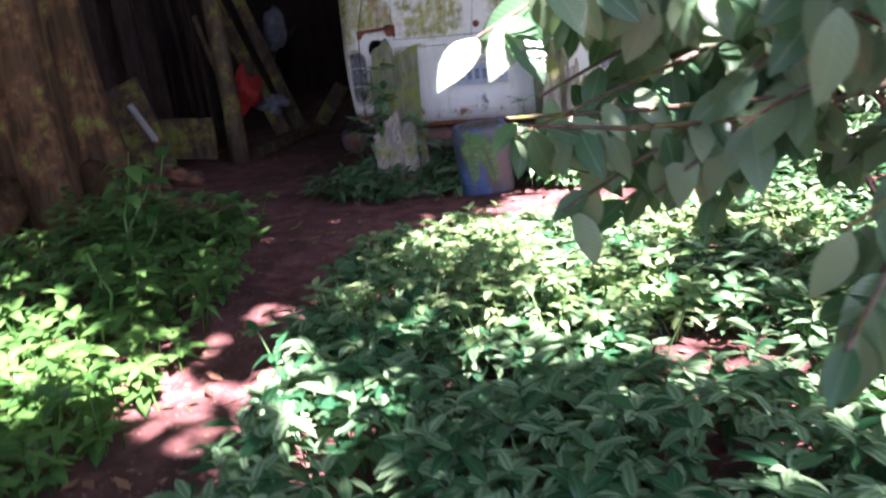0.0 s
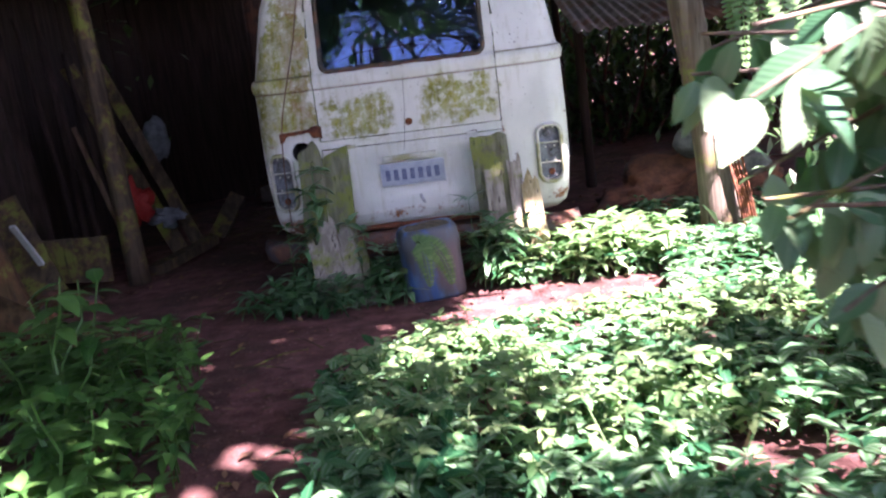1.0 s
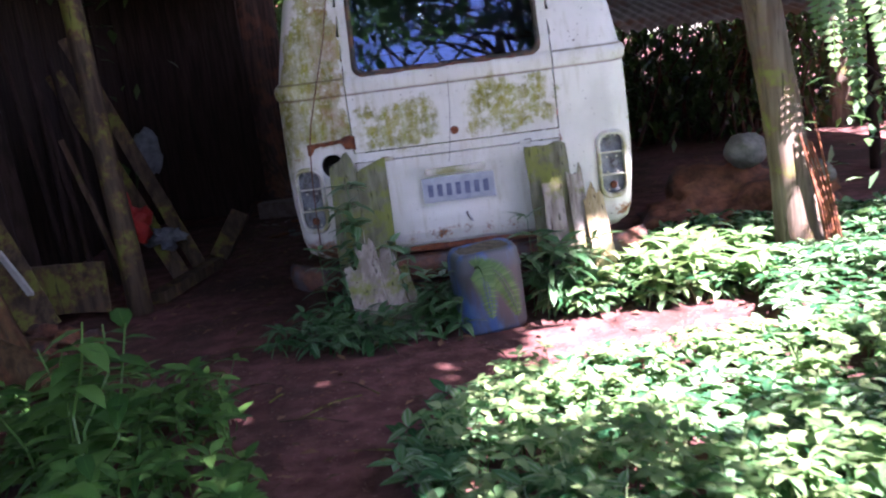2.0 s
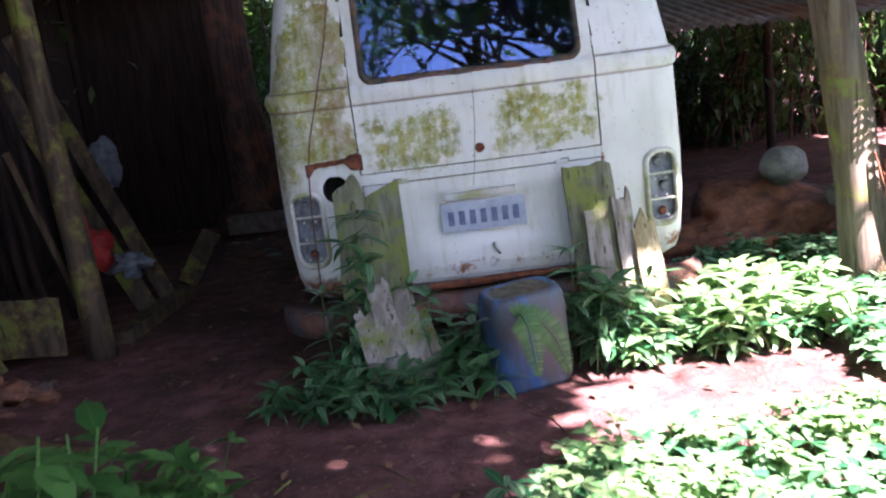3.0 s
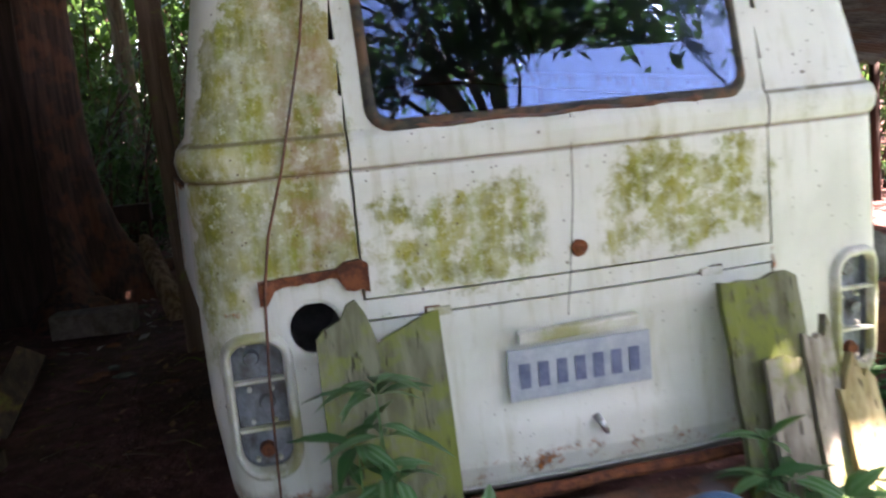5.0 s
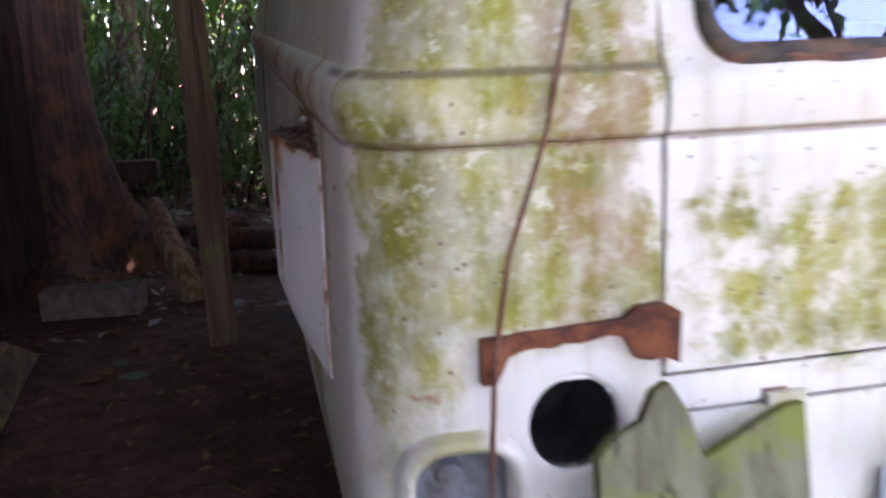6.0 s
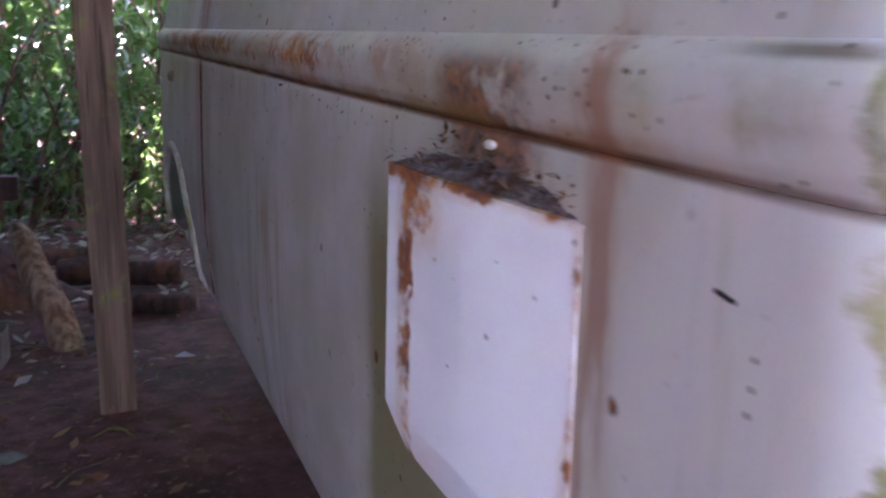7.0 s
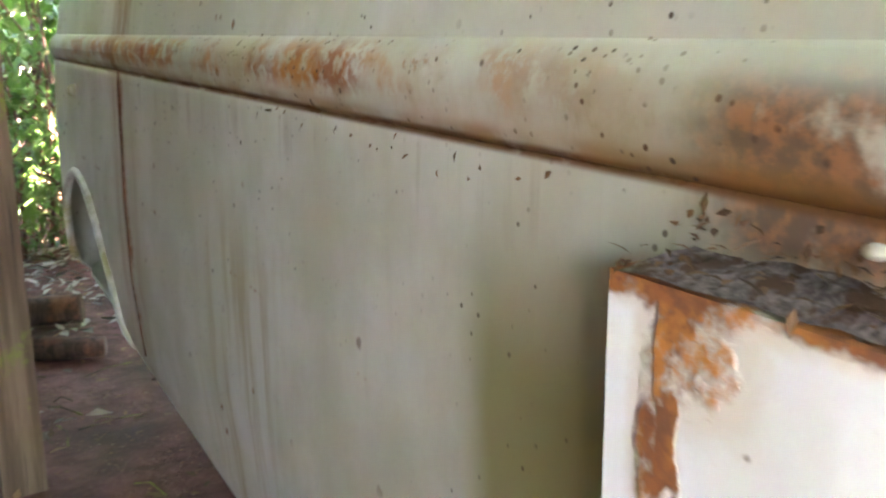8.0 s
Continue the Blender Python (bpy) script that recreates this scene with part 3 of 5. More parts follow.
def make_van():
    van = empty("van", "abandoned white van with moss and rust, sunk at its rear", "van")
    van_body(van)

    def crease(x, z):
        # a pressed ridge under the belt and a shallow dish towards the middle
        return 0.004 * math.exp(-((z - 1.09) / 0.02) ** 2) - 0.003 * math.exp(-((z - 0.97) / 0.05) ** 2) * math.exp(-(x / 0.4) ** 4)
    gate = panel("tailgate", van, TG, PAINT, "white tailgate with two moss patches", WIN, bulge=crease)
    panel("engine_lid", van, LID, PAINT, "white engine lid with rusty lower edge", out=0.004,
          bulge=lambda x, z: -0.020 * math.exp(-((x + 0.02) / 0.27) ** 6) * math.exp(-((z - 0.60) / 0.11) ** 6))
    # window: seal, glass
    def loop(g, r):
        return round_loop(WIN[0] + g, WIN[1] - g, WIN[2] + g, WIN[3] - g, r)
    win = mesh("rear_window", *ring_strip([(loop(-0.018, 0.055), 0.004), (loop(-0.012, 0.05), 0.013), (loop(0.002, 0.042), 0.013), (loop(0.008, 0.04), 0.004), (loop(0.009, 0.04), -0.02)], rear), RUBBER, gate, "perished black window rubber", smooth=True)
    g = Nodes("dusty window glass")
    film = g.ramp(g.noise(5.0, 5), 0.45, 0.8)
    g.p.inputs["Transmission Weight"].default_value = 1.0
    # raised IOR and blue specular tint put the sky's blue into the reflection
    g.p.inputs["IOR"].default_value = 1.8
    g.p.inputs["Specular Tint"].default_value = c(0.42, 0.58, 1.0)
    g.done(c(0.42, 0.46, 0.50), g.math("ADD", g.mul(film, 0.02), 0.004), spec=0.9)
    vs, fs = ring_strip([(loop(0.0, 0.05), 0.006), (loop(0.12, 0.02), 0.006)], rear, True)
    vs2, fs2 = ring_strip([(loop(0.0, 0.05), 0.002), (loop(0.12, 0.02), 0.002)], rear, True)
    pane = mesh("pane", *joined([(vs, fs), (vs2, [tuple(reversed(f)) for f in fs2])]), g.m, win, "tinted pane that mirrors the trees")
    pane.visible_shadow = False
    for s in (-1, 1):
        tail_lamp(van, s)
    # rust-filled seam edge under the glass
    vs, fs = tube([rear(x, WIN[2] - 0.012 + 0.006 * noise.noise(Vector((x * 9, 0, 0))), 0.006) for x in np.linspace(-0.43, 0.43, 40)], [0.004 + 0.009 * abs(noise.noise(Vector((i * 0.6, 2, 0)))) for i in range(40)], 6)
    mesh("rust_edge", vs, fs, RUST_DARK, gate, "rust flaking below the window")
    # lock button
    vs, fs = joined([tube([rear(0.0, 0.888, -0.005), rear(0, 0.888, 0.010)], [0.021, 0.019], 12, 0.12), tube([rear(0.0, 0.888, 0.008), rear(0, 0.888, 0.016)], [0.011, 0.009], 10)])
    mesh("lock", vs, fs, RUST, gate, "rusted lock button")
    # hinge bracket: a rusty torn strip on the corner post
    bm = bmesh.new()
    top, bot = [], []
    for i in range(15):
        t = i / 14
        x = -0.735 + 0.240 * t
        zt = 0.902 + 0.014 * t + 0.004 * noise.noise(Vector((i * 0.9, 1, 0))) + (0.012 if 0.78 < t < 0.95 else 0)
        hgt = 0.052 if t < 0.14 else (0.066 if t > 0.74 else 0.021) + 0.010 * noise.noise(Vector((i * 1.7, 0, 0)))
        lift = 0.022 if t < 0.14 else 0.012 + 0.028 * max(0.0, t - 0.6)
        top.append((bm.verts.new(rear(x, zt, lift)), bm.verts.new(rear(x, zt, 0.001))))
        bot.append((bm.verts.new(rear(x, zt - hgt, lift * 0.8)), bm.verts.new(rear(x, zt - hgt, 0.001))))
    for i in range(14):
        bm.faces.new((top[i][0], top[i + 1][0], bot[i + 1][0], bot[i][0]))
        bm.faces.new((top[i][0], top[i][1], top[i + 1][1], top[i + 1][0]))
        bm.faces.new((bot[i][0], bot[i + 1][0], bot[i + 1][1], bot[i][1]))
    for e in (0, 14):
        bm.faces.new((top[e][0], bot[e][0], bot[e][1], top[e][1]))
    part("hinge_bracket", bm, RUST, van, "torn reddish rusty bracket")
    # near-black cup behind the round hole: the shade inside is put into its colour
    hx, hz, hr = HOLE
    circ = [(hx + (hr + 0.004) * math.cos(a), hz + (hr + 0.006) * math.sin(a)) for a in np.linspace(0, 2 * math.pi, 25)[:-1]]
    small = [(hx + (hr - 0.006) * math.cos(a), hz + (hr - 0.004) * math.sin(a)) for a in np.linspace(0, 2 * math.pi, 25)[:-1]]
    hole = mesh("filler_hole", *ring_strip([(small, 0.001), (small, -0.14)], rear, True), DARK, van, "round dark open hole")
    wide = [(hx + (hr + 0.024) * math.cos(a), hz + (hr + 0.024) * math.sin(a)) for a in np.linspace(0, 2 * math.pi, 25)[:-1]]
    mesh("hole_rim", *ring_strip([(wide, 0.0035), (circ, 0.005), (small, 0.002), (small, -0.012)], rear), PAINT, hole, "rolled white rim", smooth=True)
    # plate light housing and number plate with plain bars
    plate_m = simple("bluish grey plate", c(0.30, 0.33, 0.40), c(0.42, 0.45, 0.50), 12, 0.5)
    plate = part("number_plate", box_bm(0.36, 0.004, 0.125, pose(-0.015, -0.0, 0.605, 0, 0, 0), 0.0015), plate_m, van, "faded bluish grey plate")
    for k in range(7):
        part("bar", box_bm(0.026, 0.002, 0.06, pose(-0.155 + k * 0.046, -0.0035, 0.602, 0, 0, 0)), simple("faded plate bar", c(0.09, 0.11, 0.20), c(0.16, 0.18, 0.27), 30) if k == 0 else bpy.data.materials["faded plate bar"], plate)
    part("plate_light", box_bm(0.30, 0.022, 0.03, pose(-0.02, -0.012, 0.70, 12, -1, 0), 0.006), BEZEL, van, "cream plate lamp hood with rust")
    # latch and clip on the lid line
    for x in (0.335, -0.345):
        lat = part("latch", box_bm(0.055, 0.010, 0.020, Matrix.Translation(rear(x, 0.787, 0.006)), 0.003), BEZEL, van, "small latch over the lid seam")
        part("latch_rim", box_bm(0.064, 0.004, 0.028, Matrix.Translation(rear(x, 0.787, 0.001)), 0.001), RUST_DARK, lat)
    # lid handle
    vs, fs = tube([rear(0.015, 0.475, 0.0), rear(0.02, 0.465, 0.02), rear(0.03, 0.445, 0.022), rear(0.036, 0.435, 0.012)], [0.010, 0.009, 0.008, 0.006], 8)
    mesh("lid_handle", vs, fs, simple("dull chrome", c(0.35, 0.35, 0.35), c(0.5, 0.5, 0.5), 30, 0.35, metal=0.9), van, "dull chrome lid handle", smooth=True)
    # rear apron and bumper
    n = 40
    prof = [(0.0, 0.30), (-0.055, 0.285), (-0.075, 0.25), (-0.06, 0.19), (0.0, 0.17)]
    vs, fs = [], []
    for i in range(n):
        x = -0.92 + 1.80 * i / (n - 1)
        yb = -0.06 + 0.12 * max(0.0, (abs(x) - 0.76) / 0.14) ** 2
        for y, z in prof:
            vs.append((x, yb + y * (1 + 0.25 * noise.noise(Vector((x * 4, z * 9, 0)))), z + 0.012 * noise.noise(Vector((x * 3, y * 5, 4)))))
    for i in range(n - 1):
        for k in range(len(prof) - 1):
            a = i * len(prof) + k
            fs.append((a, a + len(prof), a + len(prof) + 1, a + 1))
    ob = mesh("bumper", vs, fs, RUST_DARK, van, "rusted sagging rear bumper with blue paint traces", smooth=True)
    ob.modifiers.new("sheet", "SOLIDIFY").thickness = 0.006
    vs, fs = tube([(x, -0.02 + 0.01 * noise.noise(Vector((x * 6, 0, 0))), 0.325 + 0.01 * x) for x in np.linspace(-0.5, 0.5, 30)], [0.014] * 30, 8, 0.5)
    mesh("rust_sill", vs, fs, RUST, van, "crumbling rusty sill")
    # air scoop: a wedge that opens away from the side
    y0, y1, z0, z1, d = 0.365, 0.650, 0.730, 1.062, 0.060
    def sc(y, z, o):
        w, _ = smooth_rows(ROWS, z)
        return Vector((-(w + o), y, z + SLOPE * y))
    bm = bmesh.new()
    nz = 14
    fr, bk, inn = [], [], []
    for i in range(nz):
        t = i / (nz - 1)
        zb = z0 + (z1 - z0) * t
        zf = z0 + 0.040 + (z1 + 0.012 - z0 - 0.040) * t
        k = min(1.0, 0.75 + t * 1.6)
        bk.append(bm.verts.new(sc(y0, zb, 0.006)))
        mid_o = d * 0.55 * k
        inn.append(bm.verts.new(sc((y0 + y1) / 2, (zb + zf) / 2, mid_o + 0.006)))
        fr.append(bm.verts.new(sc(y1 - 0.03 * max(0, 0.12 - t) / 0.12, zf, d * k)))
    for i in range(nz - 1):
        bm.faces.new((bk[i], inn[i], inn[i + 1], bk[i + 1]))
        bm.faces.new((inn[i], fr[i], fr[i + 1], inn[i + 1]))
    lip = [bm.verts.new(v.co + Vector((0.012, 0.004, 0))) for v in fr]
    for i in range(nz - 1):
        bm.faces.new((fr[i], lip[i], lip[i + 1], fr[i + 1]))
    roof = [bm.verts.new(sc(y0, z1 + 0.002, -0.002)), bm.verts.new(sc(y1, z1 + 0.016, -0.002))]
    bm.faces.new((bk[-1], inn[-1], fr[-1], roof[1], roof[0]))
    floor_v = [bm.verts.new(sc(y0, z0, -0.002)), bm.verts.new(sc(y1 - 0.03, z0 + 0.04, -0.002))]
    bm.faces.new((bk[0], inn[0], fr[0], floor_v[1], floor_v[0]))
    n2 = Nodes("white scoop paint with rusted rim")
    x, y, z = n2.xyz()
    bz = n2.math("SUBTRACT", z, n2.math("MULTIPLY", y, SLOPE))
    nz1, nz2 = n2.noise(16.0, 6), n2.noise(60.0, 4)
    edge = n2.top(n2.ramp(bz, z1 - 0.022, z1 + 0.008), n2.mul(n2.ramp(y, y1 - 0.075, y1 - 0.03), n2.band(y, y1 - 0.075, y1 - 0.018, 0.012), 0.85), n2.mul(n2.ramp(bz, z1 - 0.10, z1 - 0.03), n2.band(y, y1 - 0.10, y1 - 0.03, 0.02)), n2.mul(n2.ramp(y, y0 + 0.022, y0), 0.8), n2.mul(n2.ramp(bz, z0 + 0.06, z0), 0.3))
    corner = n2.mul(n2.band(n2.math("ADD", y, n2.mul(n2.math("SUBTRACT", nz1, 0.5), 0.05)), y1 - 0.092, y1 - 0.044, 0.014), n2.ramp(n2.math("ADD", n2.math("SUBTRACT", bz, n2.mul(y, 0.55)), n2.mul(n2.math("SUBTRACT", n2.noise(24.0, 6), 0.5), 0.11)), z1 - 0.052 - 0.55 * (y1 - 0.07), z1 - 0.014 - 0.55 * (y1 - 0.07)))
    crease = n2.mul(n2.band(n2.math("ADD", y, n2.mul(n2.math("SUBTRACT", nz1, 0.5), 0.03)), y1 - 0.052, y1 - 0.030, 0.006), n2.ramp(n2.noise(9.0, 3), 0.38, 0.5))
    edge = n2.top(edge, n2.mul(corner, 0.95), crease)
    rst = n2.ramp(n2.math("ADD", n2.mul(edge, 0.55), n2.math("ADD", n2.mul(nz1, 0.8), n2.mul(nz2, 0.45))), 1.0, 1.2)
    base = n2.mix(n2.ramp(n2.noise(5.0, 5), 0.4, 0.7), c(0.84, 0.85, 0.86), c(0.76, 0.77, 0.76))
    base = n2.mix(n2.mul(n2.ramp(n2.math("ADD", n2.cells(30.0).outputs[0], n2.mul(nz2, 0.3)), 0.24, 0.18), n2.ramp(n2.noise(6.0, 2), 0.5, 0.6), 0.7), base, c(0.16, 0.12, 0.10))
    base = n2.mix(rst, base, n2.mix(n2.ramp(nz2, 0.4, 0.6), c(0.20, 0.075, 0.035), n2.mix(n2.ramp(nz1, 0.45, 0.62), c(0.52, 0.20, 0.045), c(0.30, 0.105, 0.035))))
    base = n2.mix(n2.mul(n2.ramp(n2.math("ADD", n2.mul(edge, 0.5), n2.noise(9.0, 6)), 0.66, 0.95), n2.math("SUBTRACT", 1.0, rst), 0.35), base, c(0.55, 0.36, 0.16))
    n2.done(base, n2.math("ADD", n2.mul(rst, 0.4), 0.42), rst, 0.003, 0.6)
    ob = part("air_scoop", bm, n2.m, van, "white wedge-shaped scoop with rusty edges")
    ob.modifiers.new("sheet", "SOLIDIFY").thickness = 0.003
    # debris heaped on the scoop's roof
    bm = bmesh.new()
    ny, nx = 20, 8
    g2 = []
    for i in range(ny):
        t = i / (ny - 1)
        y = y0 + 0.01 + (y1 - y0 - 0.02) * t
        row = []
        for k in range(nx):
            s = k / (nx - 1)
            o = (0.004 + d * t) * (1 - s) - 0.004 * s
            hgt = 0.030 * s * (0.35 + 0.65 * math.sin(math.pi * min(1.0, t * 1.15))) * (0.8 + 0.5 * noise.noise(Vector((y * 30, s * 3, 0)))) + 0.004 * noise.noise(Vector((y * 120, s * 14, 5)))
            row.append(bm.verts.new(sc(y, z1 + 0.001 + 0.011 * t, o) + Vector((0, 0, 0.002 + max(-0.001, hgt)))))
        g2.append(row)
    for i in range(ny - 1):
        for k in range(nx - 1):
            bm.faces.new((g2[i][k], g2[i + 1][k], g2[i + 1][k + 1], g2[i][k + 1]))
    part("debris", bm, simple("crumbly dark litter", c(0.09, 0.070, 0.066), c(0.34, 0.28, 0.26), 150, 0.95, 0.012, strength=1.0, third=c(0.11, 0.06, 0.035)), van, "crumbly dead litter on the scoop", True)
    # side seams and fixings
    for y in (2.52,):
        vs, fs = tube([side(y, z, 0.001) for z in np.linspace(0.40, 1.12, 20)], [0.006] * 20, 6)
        mesh("door_seam", vs, fs, RUST, van, "rusty vertical seam")
    for y, z in ((3.27, 1.035), (3.33, 1.03)):
        vs, fs = tube([side(y, z, -0.002), side(y, z, 0.012), side(y, z, 0.020)], [0.022, 0.020, 0.010], 12)
        mesh("bolt", vs, fs, BEZEL, van, "pale round bolt head", smooth=True)
    # added near-black panels for the shade inside the front wheel openings, and the lips
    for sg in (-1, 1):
        part("arch_shade_panel", box_bm(0.02, 1.25, 0.62, pose(sg * 0.64, 3.40, 0.66, 3.8, 0, 0), 0.004), DARK, van, "near-black panel standing in for shade inside the wheel arch")
    for sg in (True, False):
        pts = [side(3.35 + 0.52 * math.cos(a), 0.30 + 0.46 * math.sin(a), 0.002, sg) for a in np.linspace(0.15, math.pi - 0.05, 30)]
        mesh("arch_lip", *tube(pts, [0.016] * 30, 7, 0.1), BEZEL, van, "pale grimy wheel arch lip", smooth=True)
    # rear wheels, tucked under the floor
    for sg in (-1, 1):
        wheel = new("wheel")
        wheel.parent = van
        cx = sg * 0.58
        vs, fs = [], []
        ns, prof = 32, [(-0.08, 0.19), (-0.085, 0.25), (-0.06, 0.29), (0.06, 0.29), (0.085, 0.25), (0.08, 0.19)]
        for i in range(ns):
            a = 2 * math.pi * i / ns
            vs += [(cx + dx, 1.0 + r * math.cos(a), 0.275 + r * math.sin(a)) for dx, r in prof]
        for i in range(ns):
            for k in range(len(prof) - 1):
                p, q = i * len(prof), ((i + 1) % ns) * len(prof)
                fs.append((p + k, p + k + 1, q + k + 1, q + k))
        mesh("tyre", vs, fs, RUBBER, wheel, "perished flat black tyre", smooth=True)
        mesh("rim", *tube([(cx - 0.06, 1.0, 0.275), (cx - 0.03, 1.0, 0.275), (cx + 0.03, 1.0, 0.275), (cx + 0.06, 1.0, 0.275)], [0.19, 0.16, 0.16, 0.19], 24), RUST_DARK, wheel, "rusty steel rim")
    # black sliver stuck to the side, bits of litter and a pale snail shell on the scoop
    bm = box_bm(0.003, 0.020, 0.004, Matrix.Translation(side(0.205, 1.052, 0.002)) @ pose(0, 0, 0, 14, 0, 0), 0.001)
    part("sliver", bm, DARK, van, "small black sliver on the paint")
    rg = random.Random(8)
    lv = Leaves(**TINY)
    for _ in range(150):
        t, u = rg.random(), rg.random()
        y = y0 + 0.01 + (y1 - y0 - 0.02) * t
        p = sc(y, z1 + 0.004 + 0.011 * t, (0.004 + d * t) * (1 - u)) + Vector((0, 0, 0.004 + 0.024 * u))
        lv.add(p, (rg.uniform(-1, 1), rg.uniform(-1, 1), rg.uniform(-0.3, 0.6)), (0, 0, 1), rg.uniform(0.006, 0.018), rg.uniform(0.003, 0.007), 0.2, 0.3)
    for _ in range(34):
        y = rg.uniform(0.45, 1.5)
        z = 1.115 - abs(rg.gauss(0, 0.012))
        lv.add(side(y, z, 0.003), (-0.4, rg.uniform(-1, 1), rg.uniform(-1, 0)), (-1, 0, 0), rg.uniform(0.004, 0.012), rg.uniform(0.003, 0.006), 0.2, 0.3)
    tagged(lv.out("litter", LITTER, van, "dry crumbs of litter"), kind="stuff")
    bm = bmesh.new()
    bmesh.ops.create_icosphere(bm, subdivisions=2, radius=0.006)
    for v in bm.verts:
        v.co = Vector((v.co.x, v.co.y * 1.4, v.co.z * 0.8)) * (1 + 0.2 * noise.noise(v.co * 80)) + sc(0.515, z1 + 0.045, 0.012)
    part("snail_shell", bm, BEZEL, van, "tiny pale empty shell", True)
    return van


van = make_van()


# ---- trees, canopy and the thicket all round ----
def lit(x, y):
    """How open the canopy is towards the sun over a spot of the ground (0: closed, 1: open)."""
    def g(cx, cy, rx, ry):
        return math.exp(-(((x - cx) / rx) ** 2 + ((y - cy) / ry) ** 2) ** 2)
    v = max(g(1.30, -0.45, 1.25, 0.95), g(0.52, -1.50, 0.70, 0.70), 0.45 * g(1.80, -1.70, 0.8, 0.7), g(0.85, -2.45, 0.6, 0.42), g(0.20, -3.12, 0.45, 0.28),
            g(-0.33, -2.85, 0.38, 0.30), g(-1.10, -2.90, 0.60, 0.50), g(-0.46, -2.13, 0.26, 0.17), g(1.70, 0.25, 0.8, 0.6), g(1.35, 0.62, 0.33, 0.36), g(0.45, -0.80, 0.55, 0.26),
            g(-0.5, 8.4, 0.9, 0.5), g(2.3, -1.0, 0.6, 0.6), 0.75 * g(1.75, -2.75, 1.2, 0.9))
    return max(0.0, min(1.0, v * (1.15 + 0.6 * noise.noise(Vector((x * 2.6, y * 2.6, 3))))))


def limb_points(a, b, rng, n=6, wob=0.12):
    a, b = Vector(a), Vector(b)
    d = (b - a).length
    return [a.lerp(b, i / n) + Vector((rng.uniform(-1, 1), rng.uniform(-1, 1), rng.uniform(-0.6, 0.9))) * (wob * d * math.sin(math.pi * i / n) * 0.5) for i in range(n + 1)]


def make_tree(base, height, spread, clumps, leaves, seed, label, sunny=True, size=0.15, r0=0.16, low=0.5):
    rng = random.Random(seed)
    base = Vector(base)
    tree = empty("tree", label, "tree")
    top = base + Vector((rng.uniform(-0.5, 0.5), rng.uniform(-0.5, 0.5), height))
    tp = limb_points(base, top, rng, 8, 0.08)
    pieces = [tube(tp, [r0 * (1 - 0.8 * i / 8) + (0.06 if i == 0 else 0) for i in range(9)], 9, 0.15, seed=seed)]
    lv = Leaves(**TINY)
    for k in range(clumps):
        a, rr = rng.uniform(0, 6.28), spread * math.sqrt(rng.uniform(0.02, 1))
        z = height * rng.uniform(low, 1.12)
        cpos = base + Vector((math.cos(a) * rr, math.sin(a) * rr, z * (1 - 0.12 * (rr / spread) ** 2)))
        s = cpos - SUN_DIR * (cpos.z / SUN_DIR.z)
        if sunny and rng.random() < lit(s.x, s.y):
            continue
        st = tp[min(8, int(rng.uniform(3, 8.99)))]
        if k % 2 == 0:
            pieces.append(tube(limb_points(st, cpos, rng, 4, 0.15), [r0 * 0.28, r0 * 0.2, r0 * 0.13, r0 * 0.08, 0.006], 5, 0.1, False, seed + k))
        for _ in range(leaves):
            p = cpos + Vector((rng.gauss(0, 0.30), rng.gauss(0, 0.30), rng.gauss(0, 0.17)))
            s = p - SUN_DIR * (p.z / SUN_DIR.z)
            if sunny and rng.random() < lit(s.x, s.y) * 0.93:
                continue
            w = Vector((rng.uniform(-1, 1), rng.uniform(-1, 1), rng.uniform(-0.9, 0.4)))
            kz = rng.uniform(0.7, 1.3)
            lv.add(p, w, (rng.uniform(-0.5, 0.5), rng.uniform(-0.5, 0.5), 1), size * kz, size * 0.5 * kz, 0.2, 0.2)
    mesh("trunk", *joined(pieces), BARK, tree, "grey-brown trunk and limbs", smooth=True)
    lv.out("crown", LEAF_TREE, tree, "loose leafy crown with gaps")
    return tree


